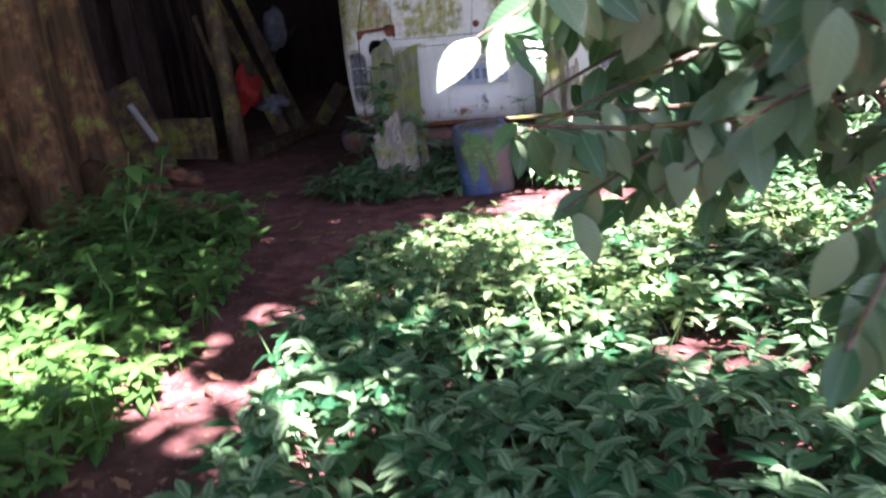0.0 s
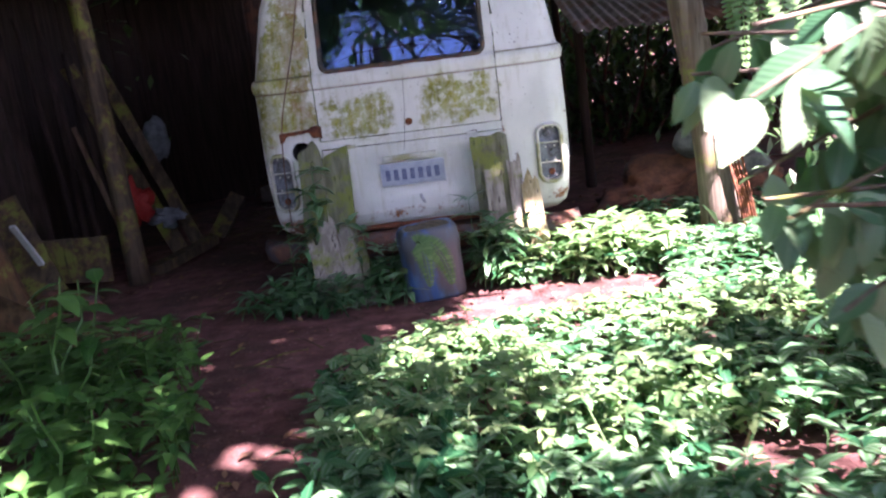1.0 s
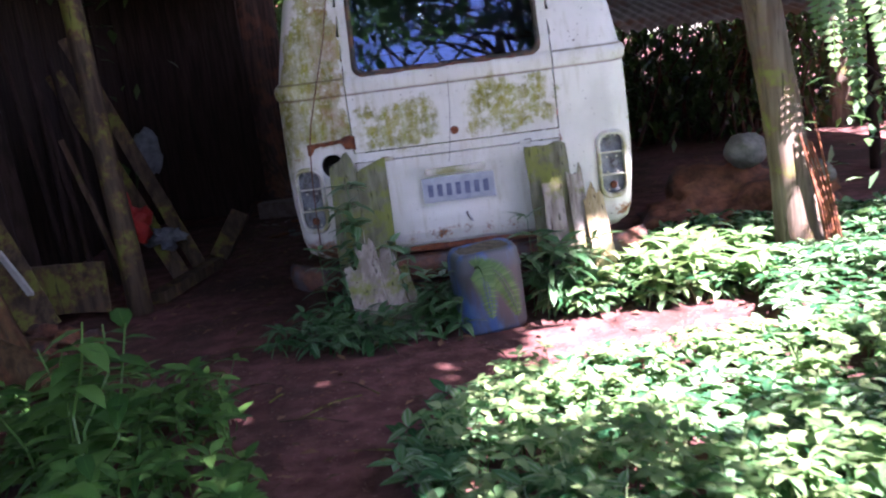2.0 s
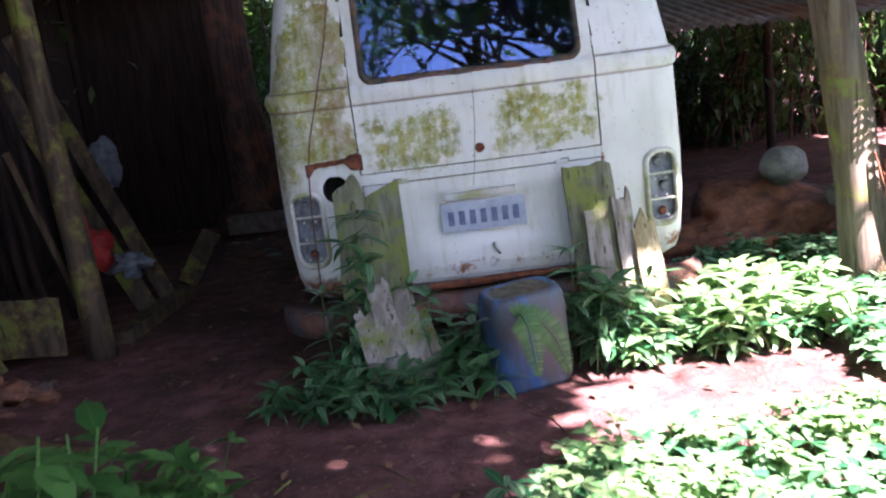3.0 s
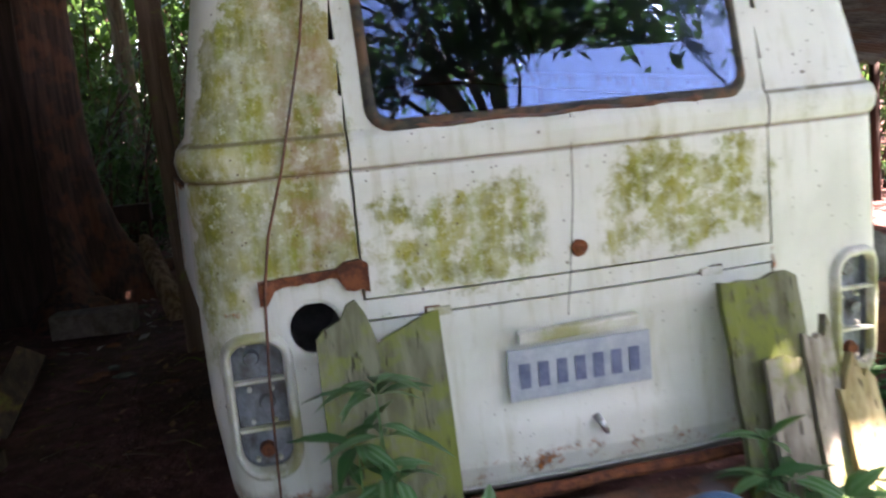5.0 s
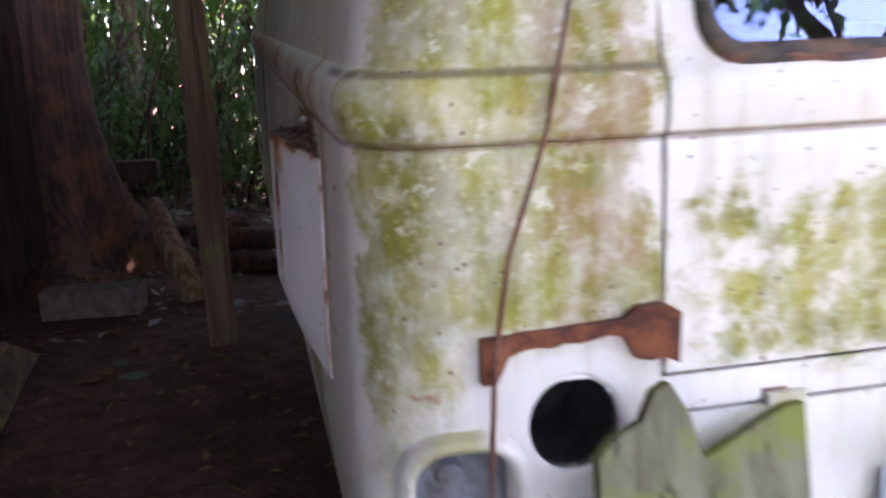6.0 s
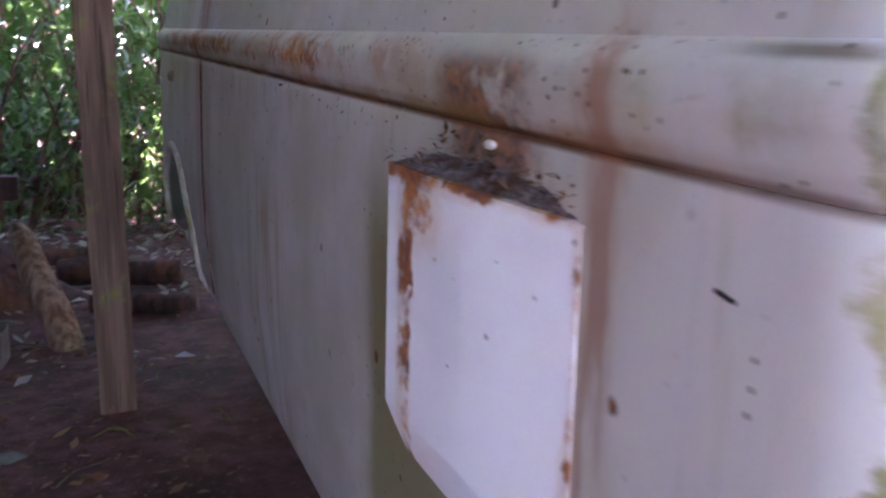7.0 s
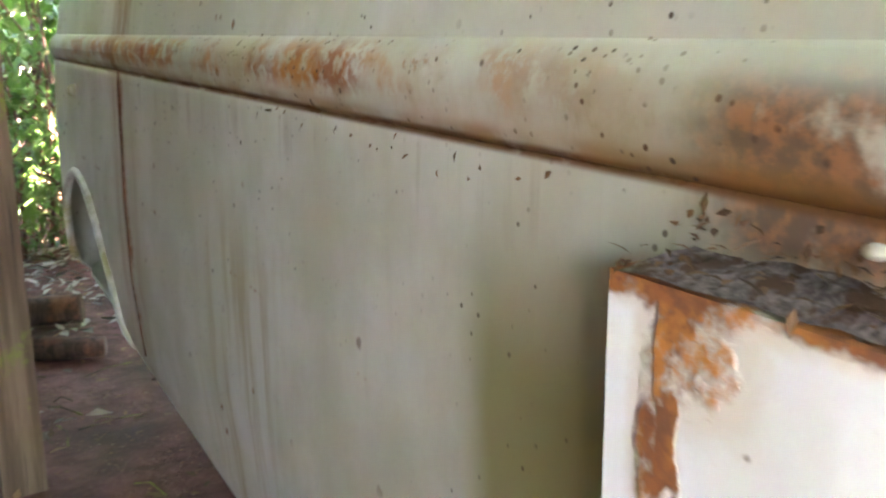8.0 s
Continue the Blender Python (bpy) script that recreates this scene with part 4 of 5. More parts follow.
def grove(bases, count, leaves, seed, label, size=0.24):
    """Trees added to shade the clearing: crowns grow into one another, with gaps where sun patches fall."""
    rng = random.Random(seed)
    trunks = [limb_points(b, Vector(b) + Vector((rng.uniform(-0.4, 0.4), rng.uniform(-0.4, 0.4), 6.6)), rng, 8, 0.08) for b in bases]
    pieces = [[tube(tp, [0.15 * (1 - 0.8 * i / 8) + (0.06 if i == 0 else 0) for i in range(9)], 9, 0.15, seed=seed + k)] for k, tp in enumerate(trunks)]
    crowns = [Leaves(**TINY) for _ in bases]
    for k in range(count):
        sx, sy, z = rng.uniform(-6.0, 3.0), rng.uniform(-4.4, 12.0), rng.uniform(4.2, 7.2)
        if rng.random() < lit(sx, sy):
            continue
        cpos = Vector((sx, sy, 0)) + SUN_DIR * (z / SUN_DIR.z)
        if cpos.y < -2.2 and -1.9 < cpos.x < 1.4 and cpos.z - 1.4 < -1.05 * cpos.y and rng.random() < 0.87:
            continue
        own = min(range(len(bases)), key=lambda i: math.hypot(bases[i][0] - cpos.x, bases[i][1] - cpos.y))
        if k % 4 == 0:
            st = trunks[own][rng.randint(4, 8)]
            pieces[own].append(tube(limb_points(st, cpos, rng, 4, 0.15), [0.04, 0.03, 0.02, 0.012, 0.006], 5, 0.1, False, seed + k))
        for _ in range(leaves):
            p = cpos + Vector((rng.gauss(0, 0.30), rng.gauss(0, 0.30), rng.gauss(0, 0.17)))
            s = p - SUN_DIR * (p.z / SUN_DIR.z)
            if rng.random() < lit(s.x, s.y) * 0.97:
                continue
            kz = rng.uniform(0.7, 1.3)
            crowns[own].add(p, (rng.uniform(-1, 1), rng.uniform(-1, 1), rng.uniform(-0.9, 0.4)), (rng.uniform(-0.5, 0.5), rng.uniform(-0.5, 0.5), 1), size * kz, size * 0.5 * kz, 0.2, 0.2)
    for k in range(len(bases)):
        tree = empty("tree", label, "tree")
        mesh("trunk", *joined(pieces[k]), BARK, tree, "grey-brown trunk and limbs", smooth=True)
        crowns[k].out("crown", LEAF_TREE, tree, "loose leafy crown with gaps")


# mostly unseen trees, placed to block sun and sky and to fill the window's reflection
grove([(4.9, -6.4, 0), (4.8, -1.0, 0), (6.2, -3.6, 0), (2.1, -7.8, 0), (5.6, 2.2, 0), (4.3, 6.0, 0), (1.6, 8.2, 0), (-1.9, 9.6, 0)], 2300, 48, 34, "broadleaf tree, mostly out of view, added for shade and reflections")
for i, (b, h, sp, n, l) in enumerate((((-1.6, -9.5, 0), 6.5, 2.2, 45, 50), ((-4.2, -5.6, 0), 6.5, 2.4, 70, 60), ((0.5, -8.3, 0), 7.0, 2.5, 40, 50), ((-5.4, 0.8, 0), 5.2, 2.6, 36, 60), ((-4.5, -3.4, 0), 5.4, 2.6, 70, 60), ((-4.9, 4.4, 0), 5.4, 2.8, 70, 60), ((3.4, 6.2, 0), 6.2, 3.0, 110, 65), ((6.4, 4.9, 0), 6.0, 3.0, 110, 65), ((-3.6, 7.6, 0), 6.4, 3.0, 90, 60))):
    make_tree(b, h, sp, n, l, 40 + i, "broadleaf tree, mostly out of view, added for shade and reflections", size=0.22 if b[0] < -3.9 else 0.15)


def thicket(name, label, spots, seed, leaf=0.16, material=LEAF_TREE):
    """Undergrowth at the clearing's edge: bent stems with leaves all the way up."""
    rng = random.Random(seed)
    lv, st = Leaves(**TINY), []
    for x, y, h, n in spots:
        for _ in range(3):
            b = Vector((x + rng.uniform(-0.3, 0.3), y + rng.uniform(-0.3, 0.3), 0))
            t = b + Vector((rng.uniform(-0.8, 0.8), rng.uniform(-0.8, 0.8), h * rng.uniform(0.7, 1.15)))
            pts = limb_points(b, t, rng, 4, 0.2)
            st.append(tube(pts, [0.022, 0.018, 0.014, 0.010, 0.005], 5, 0, False, seed))
            for _ in range(n // 3):
                f = rng.uniform(0.1, 1) * 3.999
                p = pts[int(f)].lerp(pts[int(f) + 1], f % 1) + Vector((rng.gauss(0, 0.28), rng.gauss(0, 0.28), rng.gauss(0, 0.16)))
                k = rng.uniform(0.6, 1.3)
                lv.add(p, (rng.uniform(-1, 1), rng.uniform(-1, 1), rng.uniform(-0.9, 0.3)), (0.2, 0.1, 1), leaf * k, leaf * 0.42 * k, 0.25, 0.2)
    ob = tagged(new(name), label, "undergrowth", kind="stuff")
    mesh("stem", *joined(st), BARK_RED, ob, smooth=True)
    lv.out("foliage", material, ob)


rng = random.Random(5)
# full ring, also where unseen, added to hold back skylight near the horizon
ring = []
for k in range(330):
    a = rng.uniform(0, 6.28)
    r = rng.uniform(9.0, 15)
    ring.append((math.cos(a) * r, 1.5 + math.sin(a) * r, rng.uniform(2.0, 3.6) if math.sin(a) < -0.3 else rng.uniform(2.4, 5.5), 130))
thicket("undergrowth", "ring of dense green thicket added to block the low sky", ring, 11, 0.34)
thicket("undergrowth", "half-shaded green thicket behind the van", [(rng.uniform(-5.0, 0.6), rng.uniform(7.6, 9.8), rng.uniform(0.8, 2.6), 240) for _ in range(44)], 12, 0.12)
thicket("undergrowth", "tall dense thicket far behind the van", [(rng.uniform(-8.0, 3.0), rng.uniform(10.5, 14.0), rng.uniform(4.0, 6.5), 170) for _ in range(60)], 16, 0.34)
thicket("undergrowth", "dark green undergrowth beside the van", [(rng.uniform(1.4, 5.5), rng.uniform(5.6, 7.6), rng.uniform(0.9, 2.6), 240) for _ in range(46)], 13, 0.15)
thicket("undergrowth", "shaded shrubs at the clearing's edge", [(rng.uniform(2.9, 4.8), rng.uniform(-3.2, 0.5), rng.uniform(0.8, 1.6), 170) for _ in range(26)], 14, 0.11, LEAF_SHRUB)
thicket("undergrowth", "sparse pale shrubs in dappled sun", [(rng.uniform(2.1, 2.9), rng.uniform(-2.5, -1.0), rng.uniform(0.8, 1.3), 130) for _ in range(12)], 17, 0.075, LEAF_SHRUB)
thicket("undergrowth", "dark thicket behind the shed", [(rng.uniform(-7.0, -3.8), rng.uniform(-3.0, 7.0), rng.uniform(1.5, 3.6), 200) for _ in range(50)], 15, 0.2)


# ---- ground plants ----
def creeper(name, label, spots, seed, length=0.078, width=0.036, material=LEAF_GROUND, cat="ground cover", n=6, bend=0.5):
    """Low creeping plants: short stems, each with leaves up its length."""
    rng = random.Random(seed)
    lv, st = Leaves(across=(-1, 0, 1), shape=((0, 0.12), (0.2, 0.75), (0.45, 1.0), (0.75, 0.6), (1.0, 0.02))), []
    for x, y, h in spots:
        z = ground_z(x, y)
        lean = Vector((rng.uniform(-bend, bend), rng.uniform(-bend, bend), 1)) * h
        b, t = Vector((x, y, z - 0.01)), Vector((x, y, z)) + lean
        st.append(tube([b, b.lerp(t, 0.5) + Vector((rng.uniform(-0.01, 0.01), rng.uniform(-0.01, 0.01), 0)), t], [0.003, 0.0026, 0.002], 4, 0, False))
        lv.rosette(t, rng, n, length, width, 0.35, 0.4)
        if h > 0.08:
            lv.rosette(b.lerp(t, 0.55), rng, max(2, n // 2), length, width, 0.1, 0.4)
        for k in range(int(h / 0.1) - 1):
            lv.rosette(b.lerp(t, 1 - 0.085 * (k + 1) / h), rng, 3, length, width, 0.1, 0.45)
    ob = tagged(new(name), label, cat, kind="stuff")
    mesh("stem", *joined(st), material, ob)
    lv.out("foliage", material, ob)


def bed_edge(y):
    """Where the creeper bed meets the path."""
    return float(np.interp(y, [-5.2, -3.4, -2.9, -2.2, -1.7, -1.2, -0.95], [0.1, 0.05, -0.12, -0.2, -0.26, 0.0, 0.35]))


rng = random.Random(21)
bed = []
while len(bed) < 3600:
    x, y = rng.uniform(-0.4, 3.4), rng.uniform(-4.6, 0.9)
    if y < -1.12 and x < bed_edge(y) + 0.05 * noise.noise(Vector((x * 6, y * 6, 0))):
        continue
    if y >= -1.12 and (x < 0.32 + 0.35 * max(0.0, -0.3 - y) or (y < -0.48 and x < 1.25 + 0.2 * noise.noise(Vector((x * 4, y * 4, 2)))) or (y > 0.0 and x < 1.0)):
        continue
    if noise.noise(Vector((x * 1.7, y * 1.7, 5))) < -0.42:
        continue
    low = float(np.interp(y, [-2.3, -1.5, -1.0, -0.6], [1.0, 0.45, 0.35, 0.8]))
    bed.append((x, y, (0.05 + 0.16 * abs(noise.noise(Vector((x * 2, y * 2, 9)))) + rng.uniform(0, 0.06)) * low))
creeper("creeper_bed", "dense bed of silver-striped green creeper", bed, 22)

rng = random.Random(28)
weeds = []
while len(weeds) < 420:
    x, y = rng.uniform(-0.15, 1.7), rng.uniform(-2.7, -1.15)
    if x < bed_edge(y) + 0.12 or noise.noise(Vector((x * 1.9, y * 1.9, 14))) < -0.12:
        continue
    weeds.append((x, y, rng.uniform(0.12, 0.27) * float(np.interp(y, [-2.3, -1.5, -1.0], [1.0, 0.5, 0.4]))))
creeper("weed_patch", "small-leaved pale green weeds among the creeper", weeds, 29, 0.046, 0.027, LEAF_WEED, n=7)

rng = random.Random(23)
front = [(rng.gauss(-0.52, 0.20), rng.gauss(-0.50, 0.07), rng.uniform(0.03, 0.17)) for _ in range(48)]
front += [(rng.uniform(-0.3, 0.0), rng.uniform(-0.5, -0.25), rng.uniform(0.08, 0.3)) for _ in range(16)]
front += [(rng.uniform(0.26, 0.5), rng.uniform(-0.45, -0.2), rng.uniform(0.1, 0.34)) for _ in range(22)]
sunny_side = [(rng.uniform(0.42, 1.35), rng.uniform(-0.46, 0.05), rng.uniform(0.06, 0.24)) for _ in range(120)]
# the pale weed leaf puts some of the sunlight into this clump's colour
creeper("creeper_clump", "broad creeper beside the planks, leaf colour paler for full sun", sunny_side, 30, 0.11, 0.044, LEAF_WEED, cat="plant")
creeper("creeper_clump", "green creeper growing up before the van", front, 24, 0.115, 0.038, LEAF_STRIPE, cat="plant")
climb = [(-0.555, -0.24, 0.72), (-0.60, -0.25, 0.60), (-0.52, -0.25, 0.52), (-0.51, -0.23, 0.70), (-0.63, -0.27, 0.38), (-0.69, -0.25, 0.42),
         (-0.33, -0.30, 0.42), (-0.27, -0.32, 0.36), (-0.22, -0.34, 0.27), (0.30, -0.28, 0.46), (0.34, -0.30, 0.36), (0.38, -0.32, 0.28)]
creeper("climbing_creeper", "green creeper shoots climbing the mossy planks", climb, 27, 0.11, 0.036, LEAF_STRIPE, cat="plant", n=6, bend=0.10)

rng = random.Random(25)
left = []
while len(left) < 560:
    x, y = rng.uniform(-2.0, -0.35), rng.uniform(-3.9, -1.1)
    if x > float(np.interp(y, [-3.9, -3.1, -2.5, -1.9, -1.1], [-0.4, -0.42, -0.58, -0.68, -1.0])):
        continue
    left.append((x, y, rng.uniform(0.05, 0.24)))
creeper("leafy_undergrowth", "fresh green low plants along the path", left, 26, 0.074, 0.038, LEAF_BRIGHT)


def sapling(base, height, seed, label, leaf=0.10, n=26, lean=(0, 0), material=LEAF_BRIGHT):
    rng = random.Random(seed)
    sap = empty("sapling", label, "plant")
    lv, st = Leaves(**SMALL), []
    b = Vector(base)
    for k in range(4):
        t = b + Vector((lean[0] + rng.uniform(-0.18, 0.18), lean[1] + rng.uniform(-0.18, 0.18), height * rng.uniform(0.6, 1.05)))
        pts = limb_points(b, t, rng, 4, 0.15)
        st.append(tube(pts, [0.007, 0.006, 0.005, 0.004, 0.003], 5, 0, False))
        for i in range(n):
            f = rng.uniform(0.2, 1) * 3.999
            p = pts[int(f)].lerp(pts[int(f) + 1], f % 1)
            a = rng.uniform(0, 6.28)
            kz = rng.uniform(0.6, 1.15)
            lv.add(p, (math.cos(a), math.sin(a), rng.uniform(-0.1, 0.6)), (0, 0, 1), leaf * kz, leaf * 0.46 * kz, 0.35)
    mesh("stem", *joined(st), material, sap)
    lv.out("foliage", material, sap)


sapling((-1.15, -2.05, 0), 0.62, 61, "leafy green sapling beside the path", 0.14, 20, lean=(0.12, 0.1))
sapling((-1.35, -1.75, 0), 0.5, 62, "small leafy sapling in shade", 0.13, 18)
sapling((-0.85, -2.55, 0), 0.42, 63, "low leafy sapling in sun", 0.12, 18)


# ---- overhanging shrub beside the path ----
def shrub(seed):
    rng = random.Random(seed)
    ob = empty("shrub", "overhanging shrub with large pale green leaves", "shrub")
    lv = Leaves(shape=((0, 0.10), (0.10, 0.5), (0.25, 0.88), (0.45, 1.0), (0.65, 0.85), (0.82, 0.5), (0.94, 0.16), (1.0, 0.01)))
    root = Vector((2.1, -3.7, 0))
    pieces = [tube(limb_points(root, (1.75, -3.6, 1.5), rng, 5, 0.1), [0.03, 0.027, 0.024, 0.02, 0.016, 0.012], 7, 0.1, False)]
    tips = [(rng.uniform(0.80, 1.2) if k < 24 else rng.uniform(1.2, 1.75), rng.uniform(-3.85, -3.35), 0) for k in range(34)]
    tips = [(x, y, rng.uniform(0.80, 1.36) if x < 1.2 else rng.uniform(0.66, 1.36)) for x, y, _ in tips] + [(0.80, -3.5, 1.12), (0.86, -3.45, 1.3), (0.93, -3.6, 0.86), (1.0, -3.6, 0.78), (0.87, -3.55, 0.97), (1.10, -3.65, 0.84), (1.30, -3.95, 0.84), (1.36, -3.95, 0.78), (1.42, -3.85, 0.88), (1.5, -3.8, 0.95)] + [(rng.uniform(1.2, 1.65), rng.uniform(-4.25, -3.85), rng.uniform(0.72, 1.35)) for _ in range(13)]
    for t in tips:
        pts = limb_points((1.75, -3.6, 1.25 + rng.uniform(-0.3, 0.3)), t, rng, 5, 0.15)
        pieces.append(tube(pts, [0.009, 0.008, 0.006, 0.005, 0.004, 0.003], 5, 0, False))
        for i in range(17):
            f = rng.uniform(0.5, 1) * 4.999
            p = pts[int(f)].lerp(pts[int(f) + 1], f % 1)
            d = Vector((rng.uniform(-0.75, 0.55), rng.uniform(-0.6, 0.4), rng.uniform(-1.25, -0.15)))
            k = rng.uniform(0.7, 1.15)
            lv.add(p + d.normalized() * 0.012, d, (rng.uniform(-0.6, 0.6), -0.8, 0.6), 0.092 * k, 0.047 * k, 0.22, 0.22)
    mesh("stem", *joined(pieces), BARK, ob, smooth=True)
    lv.out("foliage", LEAF_SHRUB, ob)


shrub(71)


# ---- tree trunk beside the van, with ferns ----
def side_tree():
    t = empty("tree", "slim leaning tree trunk with reddish torn bark", "tree")
    pts = [(1.72, 0.15, -0.05), (1.69, 0.15, 0.15), (1.66, 0.15, 0.48), (1.635, 0.15, 0.8), (1.56, 0.15, 1.35), (1.46, 0.2, 2.1), (1.35, 0.3, 3.2)]
    mesh("trunk", *tube(pts, [0.15, 0.115, 0.10, 0.095, 0.09, 0.085, 0.07], 16, 0.12, seed=3), BARK, t, "pale grey-brown bark", smooth=True)
    rg = random.Random(4)
    for k in range(6):
        x = 1.77 + rg.uniform(-0.03, 0.05)
        mesh("bark_strip", *tube([(x + 0.05, 0.02, 0.02), (x, 0.0, 0.3), (x - 0.07, 0.03, 0.55 + rg.uniform(0, 0.25))], [0.012, 0.009, 0.004], 5, 0.2, seed=k), RUST, t, "loose reddish strip of bark")
    return t


side_tree()


def fern(base, fronds, seed, label, wide=0.055):
    rng = random.Random(seed)
    ob = empty("fern", label, "fern")
    for way, length, droop in fronds:
        lv = Leaves(**TINY)
        way = Vector(way).normalized()
        n = 34
        pts = []
        for i in range(n + 1):
            t = i / n
            pts.append(Vector(base) + way * (length * t * (1 - 0.35 * t)) + Vector((0, 0, -droop * t * t)))
        for i in range(2, n):
            d = (pts[i + 1] - pts[i - 1]).normalized()
            s = d.cross(Vector((0.1, -1, 0.25))).normalized()
            w = wide * math.sin(math.pi * min(1, 0.12 + 0.88 * i / n)) ** 0.6 + 0.006
            for sg in (-1, 1):
                lv.add(pts[i], s * sg + d * 0.25, (0, -1, 0.3), w, max(0.011, (pts[i + 1] - pts[i]).length * 0.95), 0.15, 0.1)
        fr = tagged(lv.out("frond", FERN, ob), kind="stuff")
        mesh("rib", *tube(pts, [0.003] * len(pts), 4, 0, False), LEAF_BRIGHT, fr)


fern((1.80, -0.02, 1.62), [((0.0, -0.25, 0.1), 0.16, 0.72), ((0.45, -0.25, 0.1), 0.22, 0.98), ((-0.2, -0.2, 0.1), 0.1, 0.55), ((0.9, -0.3, 0.2), 0.42, 0.85), ((1.0, -0.2, 0.3), 0.62, 0.95), ((0.75, -0.7, 0.3), 0.5, 1.05)], 81, "long fern fronds hanging by the trunk", 0.085)
fern((2.15, -0.2, 0.75), [((0.4, -0.5, 0.6), 0.5, 0.4), ((-0.4, -0.5, 0.7), 0.45, 0.4), ((0.7, 0.1, 0.5), 0.6, 0.6), ((-0.1, -0.7, 0.3), 0.5, 0.55)], 82, "arching fern among dead leaves")
fern((0.02, -0.60, 0.32), [((0.55, -0.3, 0.15), 0.30, 0.25), ((0.12, -0.2, 0.2), 0.22, 0.30)], 83, "small fern drooping before the blue can")


# ---- shed ----
def board(name, a, b, width, thick, material, label, category, face=(0, -1, 0), jag=0.0, seed=0, parent=None, group="", tops=None):
    """A worn board from a to b; jag: how ragged its upper end is."""
    rng = random.Random(seed)
    a, b = Vector(a), Vector(b)
    d = b - a
    ln = d.length
    d.normalize()
    nrm = Vector(face) - d * Vector(face).dot(d)
    nrm.normalize()
    s = d.cross(nrm)
    bm = bmesh.new()
    nx, nl = 7, 14
    cuts = tops or [rng.uniform(0, jag) for _ in range(nx + 1)]
    grid = {}
    for k in (0, 1):
        for i in range(nl + 1):
            for j in range(nx + 1):
                t = i / nl
                u = (j / nx - 0.5) * width * (1 + 0.05 * noise.noise(Vector((t * 5, seed, 0))))
                l = (ln - cuts[j]) * t
                w = thick * (0.5 if k == 0 else -0.5) + 0.004 * noise.noise(Vector((u * 20, l * 4, seed + k * 9)))
                grid[k, i, j] = bm.verts.new(a + d * l + s * (u + 0.006 * noise.noise(Vector((l * 6, seed, 1)))) + nrm * w)
    for i in range(nl):
        for j in range(nx):
            bm.faces.new([grid[0, i, j], grid[0, i, j + 1], grid[0, i + 1, j + 1], grid[0, i + 1, j]])
            bm.faces.new([grid[1, i, j], grid[1, i + 1, j], grid[1, i + 1, j + 1], grid[1, i, j + 1]])
        for j in (0, nx):
            bm.faces.new([grid[0, i, j], grid[0, i + 1, j], grid[1, i + 1, j], grid[1, i, j]])
    for j in range(nx):
        for i in (0, nl):
            bm.faces.new([grid[0, i, j], grid[0, i, j + 1], grid[1, i, j + 1], grid[1, i, j]])
    ob = part(name, bm, material, parent, "" if category else label)
    return tagged(ob, label, category, group) if category else ob


# boards, can and creeper leaning against the van's rear
board("plank", (-0.575, -0.20, 0.0), (-0.565, -0.055, 0.852), 0.130, 0.022, WOOD_MOSS, "mossy green plank with a broken top, leaning on the van", "plank", seed=1, tops=[0.075, 0.055, 0.048, 0.040, 0.008, 0.0, 0.035, 0.10])
board("plank", (-0.425, -0.175, 0.0), (-0.432, -0.045, 0.800), 0.150, 0.02, WOOD_MOSS, "grey-green weathered plank leaning on the van", "plank", seed=2, tops=[0.06, 0.045, 0.036, 0.028, 0.018, 0.010, 0.002, 0.0])
for k, (x, l, w, y) in enumerate(((-0.565, 0.36, 0.075, -0.50), (-0.495, 0.46, 0.09, -0.48), (-0.41, 0.40, 0.10, -0.47), (-0.34, 0.30, 0.07, -0.46))):
    board("broken_board", (x + 0.09, y - 0.02, 0.0), (x, y + 0.22, l), w, 0.028, WOOD_OLD, "splintered pale grey board stub", "board", jag=0.08, seed=10 + k, group="broken boards")
board("plank", (0.44, -0.20, 0.0), (0.425, -0.05, 0.775), 0.20, 0.025, WOOD_MOSS, "wide grey-green plank leaning on the van", "plank", jag=0.02, seed=3)
board("plank", (0.455, -0.25, 0.0), (0.43, -0.13, 0.595), 0.095, 0.02, WOOD_OLD, "narrow silvered plank leaning on another", "plank", jag=0.02, seed=4)
board("plank", (0.57, -0.22, 0.0), (0.545, -0.09, 0.665), 0.075, 0.022, WOOD_OLD, "split grey plank leaning on the van", "plank", jag=0.06, seed=5)
board("plank", (0.66, -0.26, 0.0), (0.615, -0.12, 0.57), 0.10, 0.03, wood_mat("yellowed rotten wood", c(0.26, 0.20, 0.10), c(0.50, 0.42, 0.26)), "yellowish rotten plank stub in the sun", "plank", jag=0.10, seed=6)


